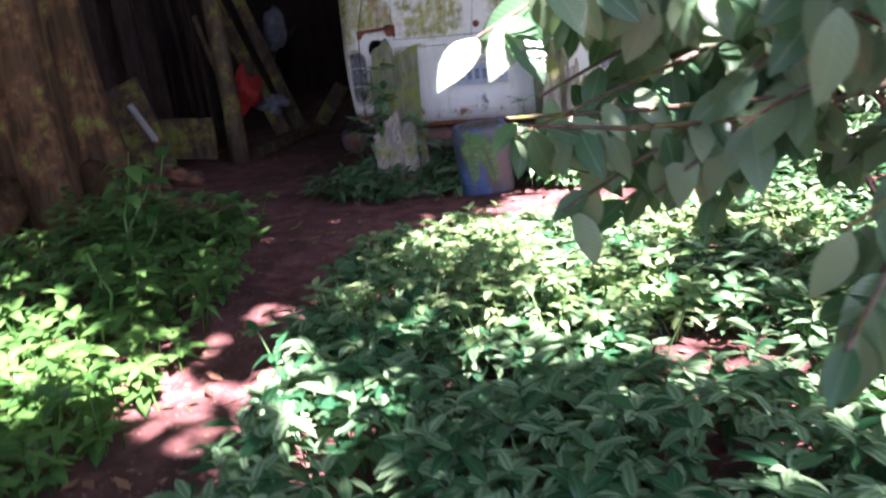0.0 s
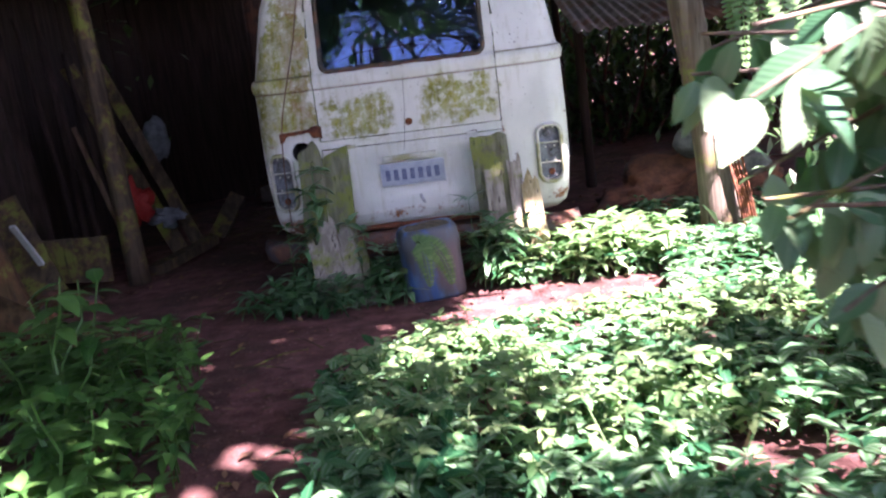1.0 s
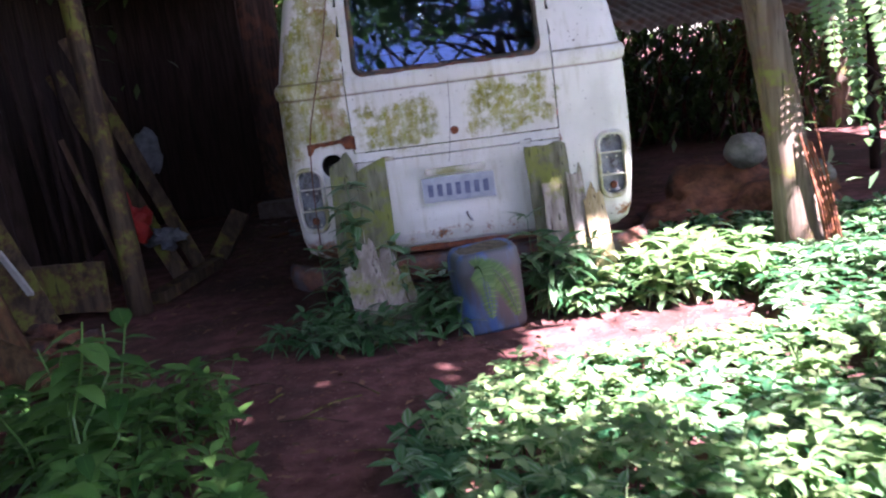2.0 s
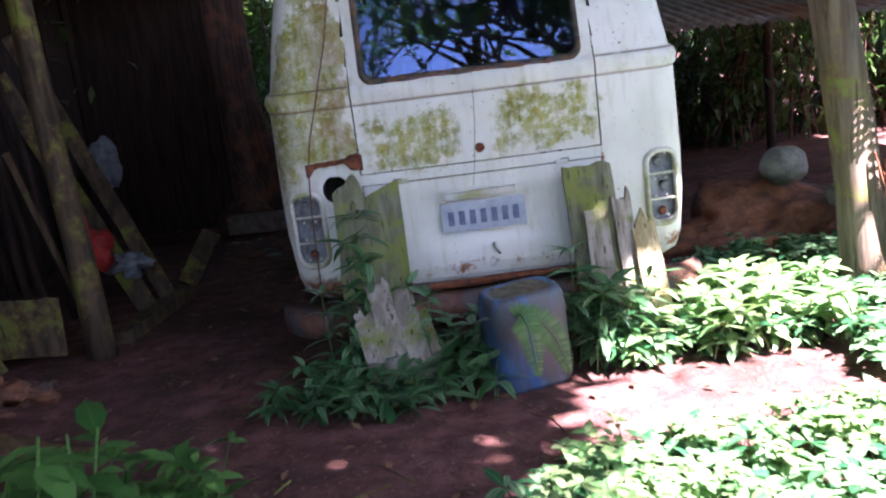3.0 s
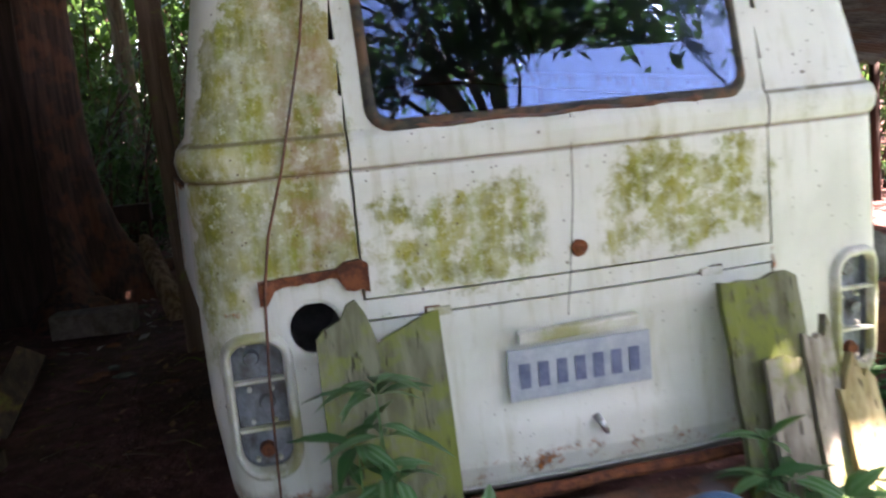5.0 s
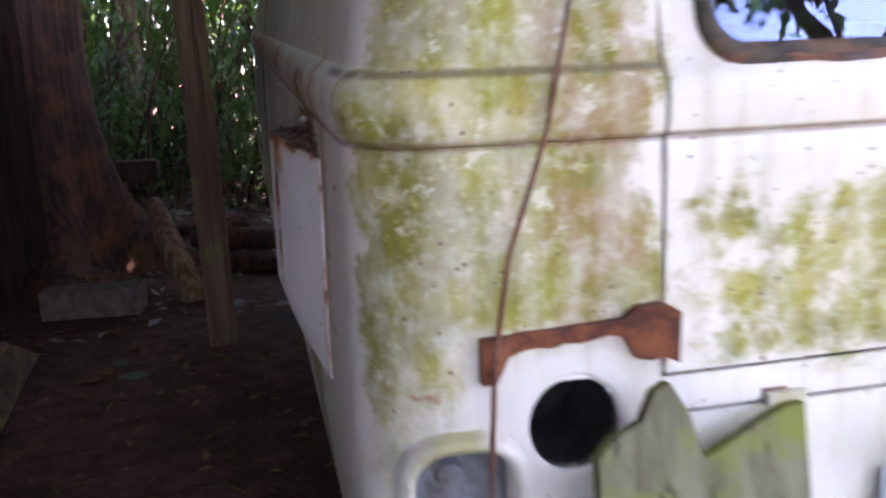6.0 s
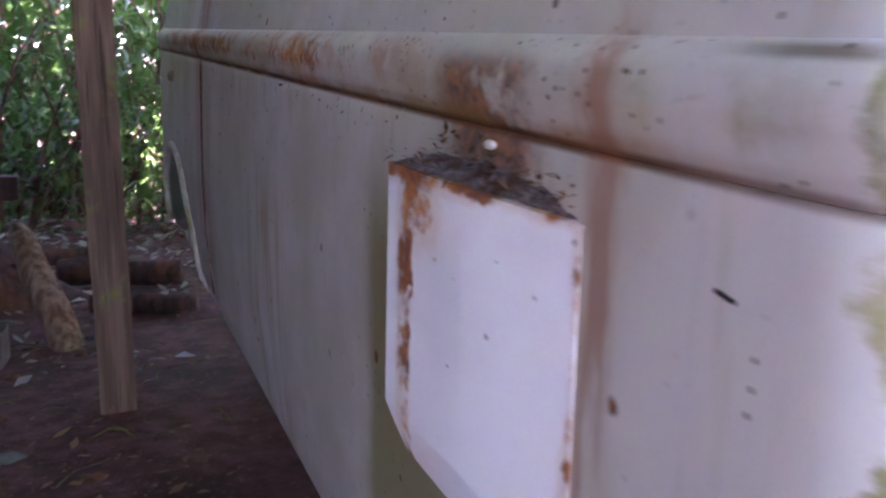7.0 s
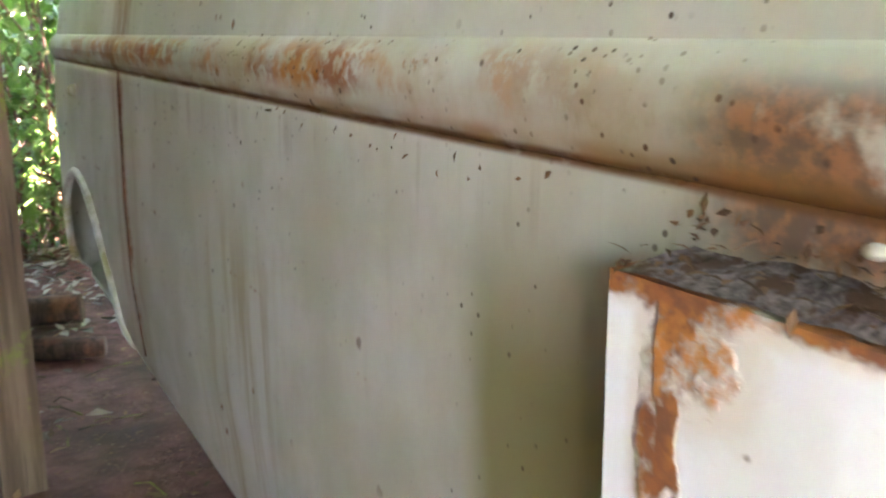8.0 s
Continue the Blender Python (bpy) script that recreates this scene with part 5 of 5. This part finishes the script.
def blue_can():
    n = Nodes("faded blue plastic")
    x, y, z = n.xyz()
    f = n.noise(7.0, 5)
    col = n.mix(n.ramp(f, 0.35, 0.7), c(0.035, 0.10, 0.27), c(0.09, 0.19, 0.36))
    col = n.mix(n.ramp(n.noise(5.0, 6, stretch=(2, 2, 0.5)), 0.36, 0.56), col, c(0.075, 0.085, 0.095))
    n.done(col, 0.5, f, 0.003, 0.4)
    can = empty("blue_can", "upturned faded blue plastic can with a dirty top", "can")
    bm = bmesh.new()
    rings = [(0.0, 0.155, 0.115), (0.02, 0.162, 0.122), (0.26, 0.168, 0.126), (0.275, 0.173, 0.131), (0.295, 0.168, 0.126), (0.34, 0.164, 0.122), (0.362, 0.150, 0.110), (0.366, 0.135, 0.095), (0.352, 0.115, 0.08)]
    loops = []
    for z, a, b in rings:
        lp = []
        for i in range(36):
            t = 2 * math.pi * i / 36
            cx, sy = math.cos(t), math.sin(t)
            lp.append(bm.verts.new((math.copysign(abs(cx) ** 0.5, cx) * a, math.copysign(abs(sy) ** 0.5, sy) * b, z)))
        loops.append(lp)
    for p, q in zip(loops, loops[1:]):
        for i in range(36):
            bm.faces.new((p[i], p[(i + 1) % 36], q[(i + 1) % 36], q[i]))
    bm.faces.new(loops[-1])
    bm.faces.new(loops[0][::-1])
    ob = part("wall", bm, n.m, can, smooth=True)
    bm = bmesh.new()
    lp = [[bm.verts.new((math.copysign(abs(math.cos(t)) ** 0.5, math.cos(t)) * 0.125 * k, math.copysign(abs(math.sin(t)) ** 0.5, math.sin(t)) * 0.09 * k, 0.360 + 0.012 * noise.noise(Vector((math.cos(t) * k * 3, math.sin(t) * k * 3, 0))))) for t in np.linspace(0, 2 * math.pi, 25)[:-1]] for k in (1, 0.6, 0.25)]
    for p, q in zip(lp, lp[1:]):
        for i in range(24):
            bm.faces.new((p[i], p[(i + 1) % 24], q[(i + 1) % 24], q[i]))
    bm.faces.new(lp[-1])
    part("dirt", bm, simple("caked dirt", c(0.07, 0.06, 0.04), c(0.18, 0.15, 0.09), 40, 0.95, 0.01), can, "caked olive dirt", True)
    can.matrix_basis = pose(0.075, -0.40, 0.0, 2, -3, 16) @ Matrix.Diagonal((0.93, 0.95, 1.04, 1))


blue_can()

# rods and wires hanging down the van's rear
vs, fs = tube([rear(-0.540, 1.62, 0.03), rear(-0.582, 1.40, 0.02), rear(-0.655, 1.14, 0.016), rear(-0.700, 1.00, 0.018), rear(-0.722, 0.88, 0.022), rear(-0.735, 0.70, 0.03), rear(-0.742, 0.50, 0.03), rear(-0.745, 0.36, 0.03)], [0.003, 0.003, 0.0034, 0.0034, 0.0034, 0.003, 0.003, 0.003], 7, 0.15)
tagged(mesh("rod", vs, fs, RUST_DARK, smooth=True), "thin rusty rod hanging down the corner post", "rod")
vs, fs = tube([rear(0.0, 1.20, 0.012), rear(-0.01, 1.0, 0.012), rear(-0.03, 0.83, 0.014), rear(-0.045, 0.74, 0.02)], [0.0012] * 4, 5)
tagged(mesh("string", vs, fs, RUBBER), "thin dark string hanging from the window", "string")

# posts
vs, fs = tube([(-2.0, 0.66, -0.05), (-2.01, 0.68, 0.4), (-2.05, 0.72, 1.0), (-2.08, 0.76, 1.7), (-2.12, 0.80, 2.6)], [0.075, 0.066, 0.062, 0.06, 0.058], 14, 0.08, seed=6)
tagged(mesh("pole", vs, fs, WOOD_POLE, smooth=True), "round mossy pole that carries the shed roof", "pole")
board("post", (-1.10, 3.20, -0.05), (-1.12, 3.22, 2.5), 0.13, 0.11, WOOD_BROWN, "square brown timber post", "post", seed=31)


def big_trunk(name, base, r, h, seed, material, label, flare=1.8, lean=(0, 0)):
    vs, fs = [], []
    ns, nl = 40, 22
    for j in range(nl + 1):
        t = j / nl
        z = h * t ** 1.5 - 0.06
        k = 1 + (flare - 1) * math.exp(-z / 0.35)
        for i in range(ns):
            a = 2 * math.pi * i / ns
            but = 1 + (0.35 * math.exp(-z / 0.45) + 0.06) * math.sin(a * 5 + seed + 0.4 * noise.noise(Vector((z, a, seed)))) + 0.06 * noise.noise(Vector((math.cos(a) * 3, math.sin(a) * 3, z * 1.2 + seed)))
            vs.append((base[0] + lean[0] * z + r * k * but * math.cos(a), base[1] + lean[1] * z + r * k * but * math.sin(a), z))
    for j in range(nl):
        for i in range(ns):
            k = (i + 1) % ns
            fs.append((j * ns + i, j * ns + k, (j + 1) * ns + k, (j + 1) * ns + i))
    fs.append(tuple(range(nl * ns, (nl + 1) * ns)))
    t = empty(name, label, "tree")
    mesh("trunk", vs, fs, material, t, smooth=True)
    rg = random.Random(seed)
    lv, limbs = Leaves(**TINY), []
    top = Vector((base[0] + lean[0] * h, base[1] + lean[1] * h, h - 0.3))
    for k in range(46):
        a, rr = rg.uniform(0, 6.28), 2.3 * math.sqrt(rg.uniform(0.02, 1))
        p0 = top + Vector((math.cos(a) * rr, math.sin(a) * rr, rg.uniform(0.2, 2.2)))
        if k % 3 == 0:
            limbs.append(tube(limb_points(top - Vector((0, 0, rg.uniform(0, 0.5))), p0, rg, 4, 0.15), [r * 0.4, r * 0.28, r * 0.18, r * 0.1, 0.008], 6, 0.1, False, seed + k))
        for _ in range(50):
            p = p0 + Vector((rg.gauss(0, 0.3), rg.gauss(0, 0.3), rg.gauss(0, 0.18)))
            s = p - SUN_DIR * (p.z / SUN_DIR.z)
            if rg.random() < lit(s.x, s.y):
                continue
            kz = rg.uniform(0.7, 1.3)
            lv.add(p, (rg.uniform(-1, 1), rg.uniform(-1, 1), rg.uniform(-0.9, 0.4)), (rg.uniform(-0.5, 0.5), rg.uniform(-0.5, 0.5), 1), 0.18 * kz, 0.09 * kz, 0.2, 0.2)
    mesh("limb", *joined(limbs), material, t, smooth=True)
    lv.out("crown", LEAF_TREE, t, "leafy crown with gaps")
    for k in range(5):
        a = k * 1.256 + rg.uniform(-0.3, 0.3)
        d = Vector((math.cos(a), math.sin(a), 0))
        b = Vector((base[0], base[1], 0))
        mesh("root", *tube([b + d * r * 0.7 + Vector((0, 0, 0.25)), b + d * r * 1.5 + Vector((0, 0, 0.08)), b + d * r * 2.3 + Vector((0, 0, 0.0)), b + d * r * 3.0 + Vector((0, 0, -0.05))], [r * 0.34, r * 0.25, r * 0.16, r * 0.08], 9, 0.15, seed=seed + k), material, t, smooth=True)


big_trunk("tree", (-2.22, 5.25), 0.35, 4.5, 2, BARK_RED, "thick dark reddish tree trunk with root flare", 2.3)
big_trunk("tree", (-2.55, -0.78), 0.40, 4.5, 5, wood_mat("ochre mossy bark", c(0.035, 0.020, 0.010), c(0.095, 0.058, 0.026), 0.1, 0.4), "broad ochre-brown mossy trunk beside the path", 1.12)

# the shed's walls and roof
shed = tagged(new("shed_wall"), "dark board wall of the open shed", "wall", kind="structure")
rng = random.Random(91)
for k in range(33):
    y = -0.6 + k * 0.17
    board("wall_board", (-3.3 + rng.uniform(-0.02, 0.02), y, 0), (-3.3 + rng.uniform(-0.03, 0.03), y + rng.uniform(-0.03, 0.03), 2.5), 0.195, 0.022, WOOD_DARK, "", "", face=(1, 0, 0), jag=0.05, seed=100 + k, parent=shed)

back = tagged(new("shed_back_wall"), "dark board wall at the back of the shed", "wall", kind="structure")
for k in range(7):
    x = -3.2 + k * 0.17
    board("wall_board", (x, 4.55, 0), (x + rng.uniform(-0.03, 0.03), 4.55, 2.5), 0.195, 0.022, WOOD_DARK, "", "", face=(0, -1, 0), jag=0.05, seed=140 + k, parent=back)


def corrugated(name, x0, x1, y0, y1, z0, z1, material, label, along="y", pitch=0.076, amp=0.012):
    """A sheet with waves; it rises from z0 at y0 to z1 at y1."""
    vs, fs = [], []
    nx = int((x1 - x0) / pitch * 6)
    for j in range(9):
        t = j / 8
        for i in range(nx + 1):
            x = x0 + (x1 - x0) * i / nx
            vs.append((x, y0 + (y1 - y0) * t, z0 + (z1 - z0) * t + amp * math.sin(2 * math.pi * x / pitch) + 0.03 * noise.noise(Vector((x * 0.8, t * 2, z0)))))
    for j in range(8):
        for i in range(nx):
            a = j * (nx + 1) + i
            fs.append((a, a + 1, a + nx + 2, a + nx + 1))
    ob = mesh(name, vs, fs, material, smooth=True)
    ob.modifiers.new("sheet", "SOLIDIFY").thickness = 0.002
    return ob


TIN = simple("rusty corrugated tin", c(0.10, 0.06, 0.045), c(0.22, 0.17, 0.14), 6, 0.7, 0.003, third=c(0.16, 0.07, 0.035), metal=0.3)
# out of view: reaches forward past the shed to shade its inside and the trunk
tagged(corrugated("shed_roof", -3.6, -1.5, -1.3, 4.9, 2.15, 2.6, TIN, ""), "unseen corrugated shed roof, brought forward for shade", "roof", kind="structure")
# out of view: widened over the path to shade the ground and far trunk
tagged(corrugated("shed_roof", -1.62, -0.52, 1.7, 6.0, 2.36, 2.68, TIN, ""), "unseen corrugated eave over a timber post, widened for shade", "roof", kind="structure")
lean_to = empty("lean_to", "low rusty corrugated lean-to roof beside the van, enlarged for shade", "roof")
# sheet enlarged forward and sideways to keep sun off the mound and ground behind
corrugated("roof_sheet", 1.05, 5.0, 0.95, 5.2, 1.25, 2.0, TIN, "").parent = lean_to
for x in (1.2, 3.2, 4.9):
    for y, h in ((2.6, 1.52), (5.0, 1.93)):
        mesh("roof_post", *tube([(x, y, -0.05), (x, y, h)], [0.045, 0.04], 8, 0.1), WOOD_DARK, lean_to, smooth=True)

# stored things in the shed's shade
board("timber", (-1.95, 0.82, 0.045), (-1.80, 1.62, 0.075), 0.10, 0.07, WOOD_POLE, "old squared timber lying on the soil", "timber", face=(0, 0, 1), seed=41)
board("leaning_board", (-1.95, 1.75, 0.0), (-2.75, 2.1, 1.75), 0.10, 0.03, WOOD_POLE, "brown board leaning into the shed", "board", face=(0.3, -1, 0.2), seed=42)
board("leaning_board", (-2.05, 1.60, 0.0), (-2.75, 1.8, 1.5), 0.12, 0.025, WOOD_POLE, "worn brown board leaning in shade", "board", face=(0.3, -1, 0.2), seed=43)
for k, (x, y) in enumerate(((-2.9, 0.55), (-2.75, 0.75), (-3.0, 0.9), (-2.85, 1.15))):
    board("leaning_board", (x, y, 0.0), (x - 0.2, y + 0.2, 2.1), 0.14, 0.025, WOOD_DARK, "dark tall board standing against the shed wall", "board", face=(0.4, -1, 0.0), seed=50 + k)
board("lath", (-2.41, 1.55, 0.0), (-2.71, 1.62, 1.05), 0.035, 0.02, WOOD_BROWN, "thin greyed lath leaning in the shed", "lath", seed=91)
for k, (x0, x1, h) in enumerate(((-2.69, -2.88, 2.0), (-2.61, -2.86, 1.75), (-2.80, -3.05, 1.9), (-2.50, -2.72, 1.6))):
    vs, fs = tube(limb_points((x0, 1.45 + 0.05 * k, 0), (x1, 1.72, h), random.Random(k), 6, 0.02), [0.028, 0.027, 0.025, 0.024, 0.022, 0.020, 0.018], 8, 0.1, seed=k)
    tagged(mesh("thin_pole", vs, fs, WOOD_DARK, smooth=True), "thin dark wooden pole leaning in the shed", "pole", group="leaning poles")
board("green_board", (-2.5, 0.25, 0.02), (-2.85, 0.5, 0.62), 0.42, 0.02, WOOD_POLE, "green mossy sheet of board leaning", "board", face=(0.3, -1, 0.4), seed=46)
board("white_lath", (-2.46, 0.50, 0.06), (-2.51, 0.20, 0.54), 0.035, 0.02, simple("old white paint", c(0.5, 0.5, 0.48), c(0.62, 0.62, 0.6), 20), "thin white painted lath leaning in shade", "lath", seed=47)
board("crate_side", (-2.15, 0.62, 0.2), (-2.6, 0.62, 0.22), 0.30, 0.02, WOOD_POLE, "mossy crate board on edge", "board", face=(0, -1, 0), seed=48)


def lump(name, at, size, material, label, category, seed=0, rough=0.25, parent=None, flat=0.0):
    bm = bmesh.new()
    bmesh.ops.create_icosphere(bm, subdivisions=4, radius=1.0)
    for v in bm.verts:
        k = 1 + rough * 0.25 * noise.noise(v.co * 9 + Vector((seed, seed, 0))) + rough * noise.noise(v.co * 1.4 + Vector((seed, 0, 0))) + rough * 0.4 * noise.noise(v.co * 4 + Vector((0, seed, 0)))
        v.co = Vector((v.co.x * size[0], v.co.y * size[1], v.co.z * size[2])) * k + Vector(at)
    return tagged(part(name, bm, material, parent, "", True), label, category)


RED = simple("faded red plastic", c(0.35, 0.02, 0.02), c(0.48, 0.04, 0.03), 15, 0.5)
CLOTH = simple("pale grey plastic sheet", c(0.11, 0.125, 0.15), c(0.22, 0.24, 0.27), 14, 0.6)
STONE = simple("grey stone", c(0.10, 0.105, 0.09), c(0.20, 0.20, 0.175), 14, 0.9, 0.008)
EARTH = simple("orange earth", c(0.10, 0.042, 0.026), c(0.25, 0.105, 0.055), 10, 0.95, 0.02, third=c(0.07, 0.045, 0.04))
lump("red_bag", (-2.28, 1.45, 0.42), (0.11, 0.07, 0.15), RED, "bright red plastic bag in the shed", "bag", 1, 0.85)
lump("rag", (-2.12, 1.6, 0.30), (0.10, 0.07, 0.07), CLOTH, "crumpled pale plastic rag", "rag", 2, 1.0)
lump("white_sack", (-2.65, 3.0, 0.82), (0.12, 0.10, 0.20), CLOTH, "pale plastic sack leaning in the shed", "sack", 3, 0.3)
lump("earth_mound", (1.75, 1.45, 0.02), (0.58, 0.40, 0.29), EARTH, "mound of loose orange earth", "earth", 4, 0.55)
lump("boulder", (1.80, 1.30, 0.44), (0.135, 0.13, 0.11), STONE, "smooth grey boulder on the earth mound", "stone", 5, 0.12)
lump("boulder", (2.05, 0.95, 0.30), (0.16, 0.12, 0.09), STONE, "flat grey stone on the mound", "stone", 6, 0.3)
board("stone_block", (-2.02, 3.98, 0.09), (-1.52, 3.92, 0.09), 0.19, 0.15, simple("brown stone", c(0.09, 0.065, 0.055), c(0.18, 0.14, 0.12), 16, 0.9, 0.008), "long brown stone block on the soil", "stone", face=(0, 0, 1), seed=77)
lump("brick_lump", (-1.9, 4.6, 0.07), (0.16, 0.10, 0.07), EARTH, "broken red brick lump", "brick", 8, 0.2)
for k, (x, y) in enumerate(((-2.3, -0.1), (-2.15, 0.12), (-2.42, 0.2))):
    lump("earth_lump", (x, y, 0.03), (0.13, 0.09, 0.055), EARTH, "orange lump of earth on the shed floor", "earth", 20 + k, 0.8)

vs, fs = tube([(-1.26, 4.05, -0.02), (-1.31, 4.2, 0.12), (-1.40, 4.42, 0.32), (-1.46, 4.6, 0.47), (-1.48, 4.63, 0.53)], [0.07, 0.075, 0.07, 0.06, 0.025], 12, 0.22, seed=71)
tagged(mesh("log_stub", vs, fs, wood_mat("rotten brown log", c(0.11, 0.065, 0.035), c(0.30, 0.21, 0.14), 0.1, 0.3), smooth=True), "splintered rotten log leaning behind the post", "log")
for k, (a, b, r) in enumerate((((-1.30, 5.55, 0.09), (-0.62, 5.25, 0.10), 0.085), ((-1.15, 4.75, 0.05), (-0.62, 4.55, 0.06), 0.055), ((-1.75, 6.1, 0.06), (-0.9, 6.3, 0.07), 0.06))):
    vs, fs = tube([Vector(a), Vector(a).lerp(Vector(b), 0.35) + Vector((0, 0.03, 0.01)), Vector(a).lerp(Vector(b), 0.7), Vector(b)], [r, r * 1.05, r * 0.95, r * 0.85], 11, 0.18, seed=300 + k)
    tagged(mesh("fallen_log", vs, fs, BARK_RED, smooth=True), "dark rotting log lying on the soil", "log", group="fallen logs")
board("timber_block", (-1.62, 5.15, 0.12), (-1.40, 5.15, 0.12), 0.24, 0.12, WOOD_DARK, "dark squared timber block by the trunk", "timber", seed=72)
board("timber_block", (-1.78, 5.6, 0.62), (-1.50, 5.6, 0.62), 0.14, 0.16, WOOD_DARK, "dark beam end beside the trunk", "timber", seed=73)
board("short_beam", (-1.95, 2.15, 0.0), (-1.78, 2.35, 0.30), 0.13, 0.10, WOOD_POLE, "short mossy beam end on the soil", "timber", seed=74)
for k in range(16):
    x, y = rng.uniform(-1.7, -0.95), rng.uniform(2.4, 5.0)
    lump("pebble", (x, y, 0.01), (rng.uniform(0.02, 0.06), rng.uniform(0.015, 0.04), 0.012), EARTH if k % 3 else STONE, "small flat stone chip on soil", "stone", 200 + k, 0.3)

# dead leaves strewn over the soil
rng = random.Random(99)
lv = Leaves(**TINY)
for _ in range(2600):
    x, y = rng.uniform(-2.6, 2.4), rng.uniform(-4.2, 7.5)
    a = rng.uniform(0, 6.28)
    k = rng.uniform(0.025, 0.07)
    lv.add((x, y, ground_z(x, y) + rng.uniform(0.004, 0.014)), (math.cos(a), math.sin(a), rng.uniform(-0.1, 0.25)), (rng.uniform(-0.3, 0.3), rng.uniform(-0.3, 0.3), 1), k, k * 0.5, rng.uniform(-0.3, 0.3), 0.25)
tagged(lv.out("dead_leaves", LITTER), "brown dead leaves strewn on soil", "leaves", kind="stuff")

# pale leaves under the trees past the van
lv = Leaves(**TINY)
for _ in range(1500):
    x, y = rng.uniform(-3.2, 0.6), 5.0 + 3.6 * rng.random() ** 0.8
    a, k = rng.uniform(0, 6.28), rng.uniform(0.05, 0.13)
    lv.add((x, y, ground_z(x, y) + rng.uniform(0.005, 0.03)), (math.cos(a), math.sin(a), rng.uniform(-0.1, 0.4)), (rng.uniform(-0.4, 0.4), rng.uniform(-0.4, 0.4), 1), k, k * 0.5, rng.uniform(-0.3, 0.4), 0.3)
for _ in range(60):
    x, y = rng.uniform(-1.9, -0.8), rng.uniform(3.4, 5.2)
    a, k = rng.uniform(0, 6.28), rng.uniform(0.04, 0.10)
    lv.add((x, y, ground_z(x, y) + rng.uniform(0.005, 0.02)), (math.cos(a), math.sin(a), rng.uniform(-0.1, 0.4)), (rng.uniform(-0.4, 0.4), rng.uniform(-0.4, 0.4), 1), k, k * 0.5, rng.uniform(-0.3, 0.4), 0.3)
tagged(lv.out("fallen_leaves", LEAF_PALE), "pale fallen leaves covering the soil", "leaves", kind="stuff")

# twigs and dry stalks on the soil
tw = []
for k in range(130):
    x, y = (rng.uniform(-1.9, -0.75), rng.uniform(1.2, 5.6)) if k < 70 else (rng.uniform(-1.6, 1.6), rng.uniform(-3.2, -0.3))
    a, l = rng.uniform(0, 6.28), rng.uniform(0.05, 0.30)
    z = ground_z(x, y)
    e = (x + math.cos(a) * l, y + math.sin(a) * l)
    tw.append(tube([(x, y, z + 0.004), ((x + e[0]) / 2 + rng.uniform(-0.02, 0.02), (y + e[1]) / 2, z + rng.uniform(0.008, 0.03)), (e[0], e[1], ground_z(*e) + 0.004)], [0.0035, 0.003, 0.002], 4, 0.1, False, k))
tagged(mesh("twigs", *joined(tw), WOOD_POLE), "thin dry twigs and stalks on soil", "twigs", kind="stuff")
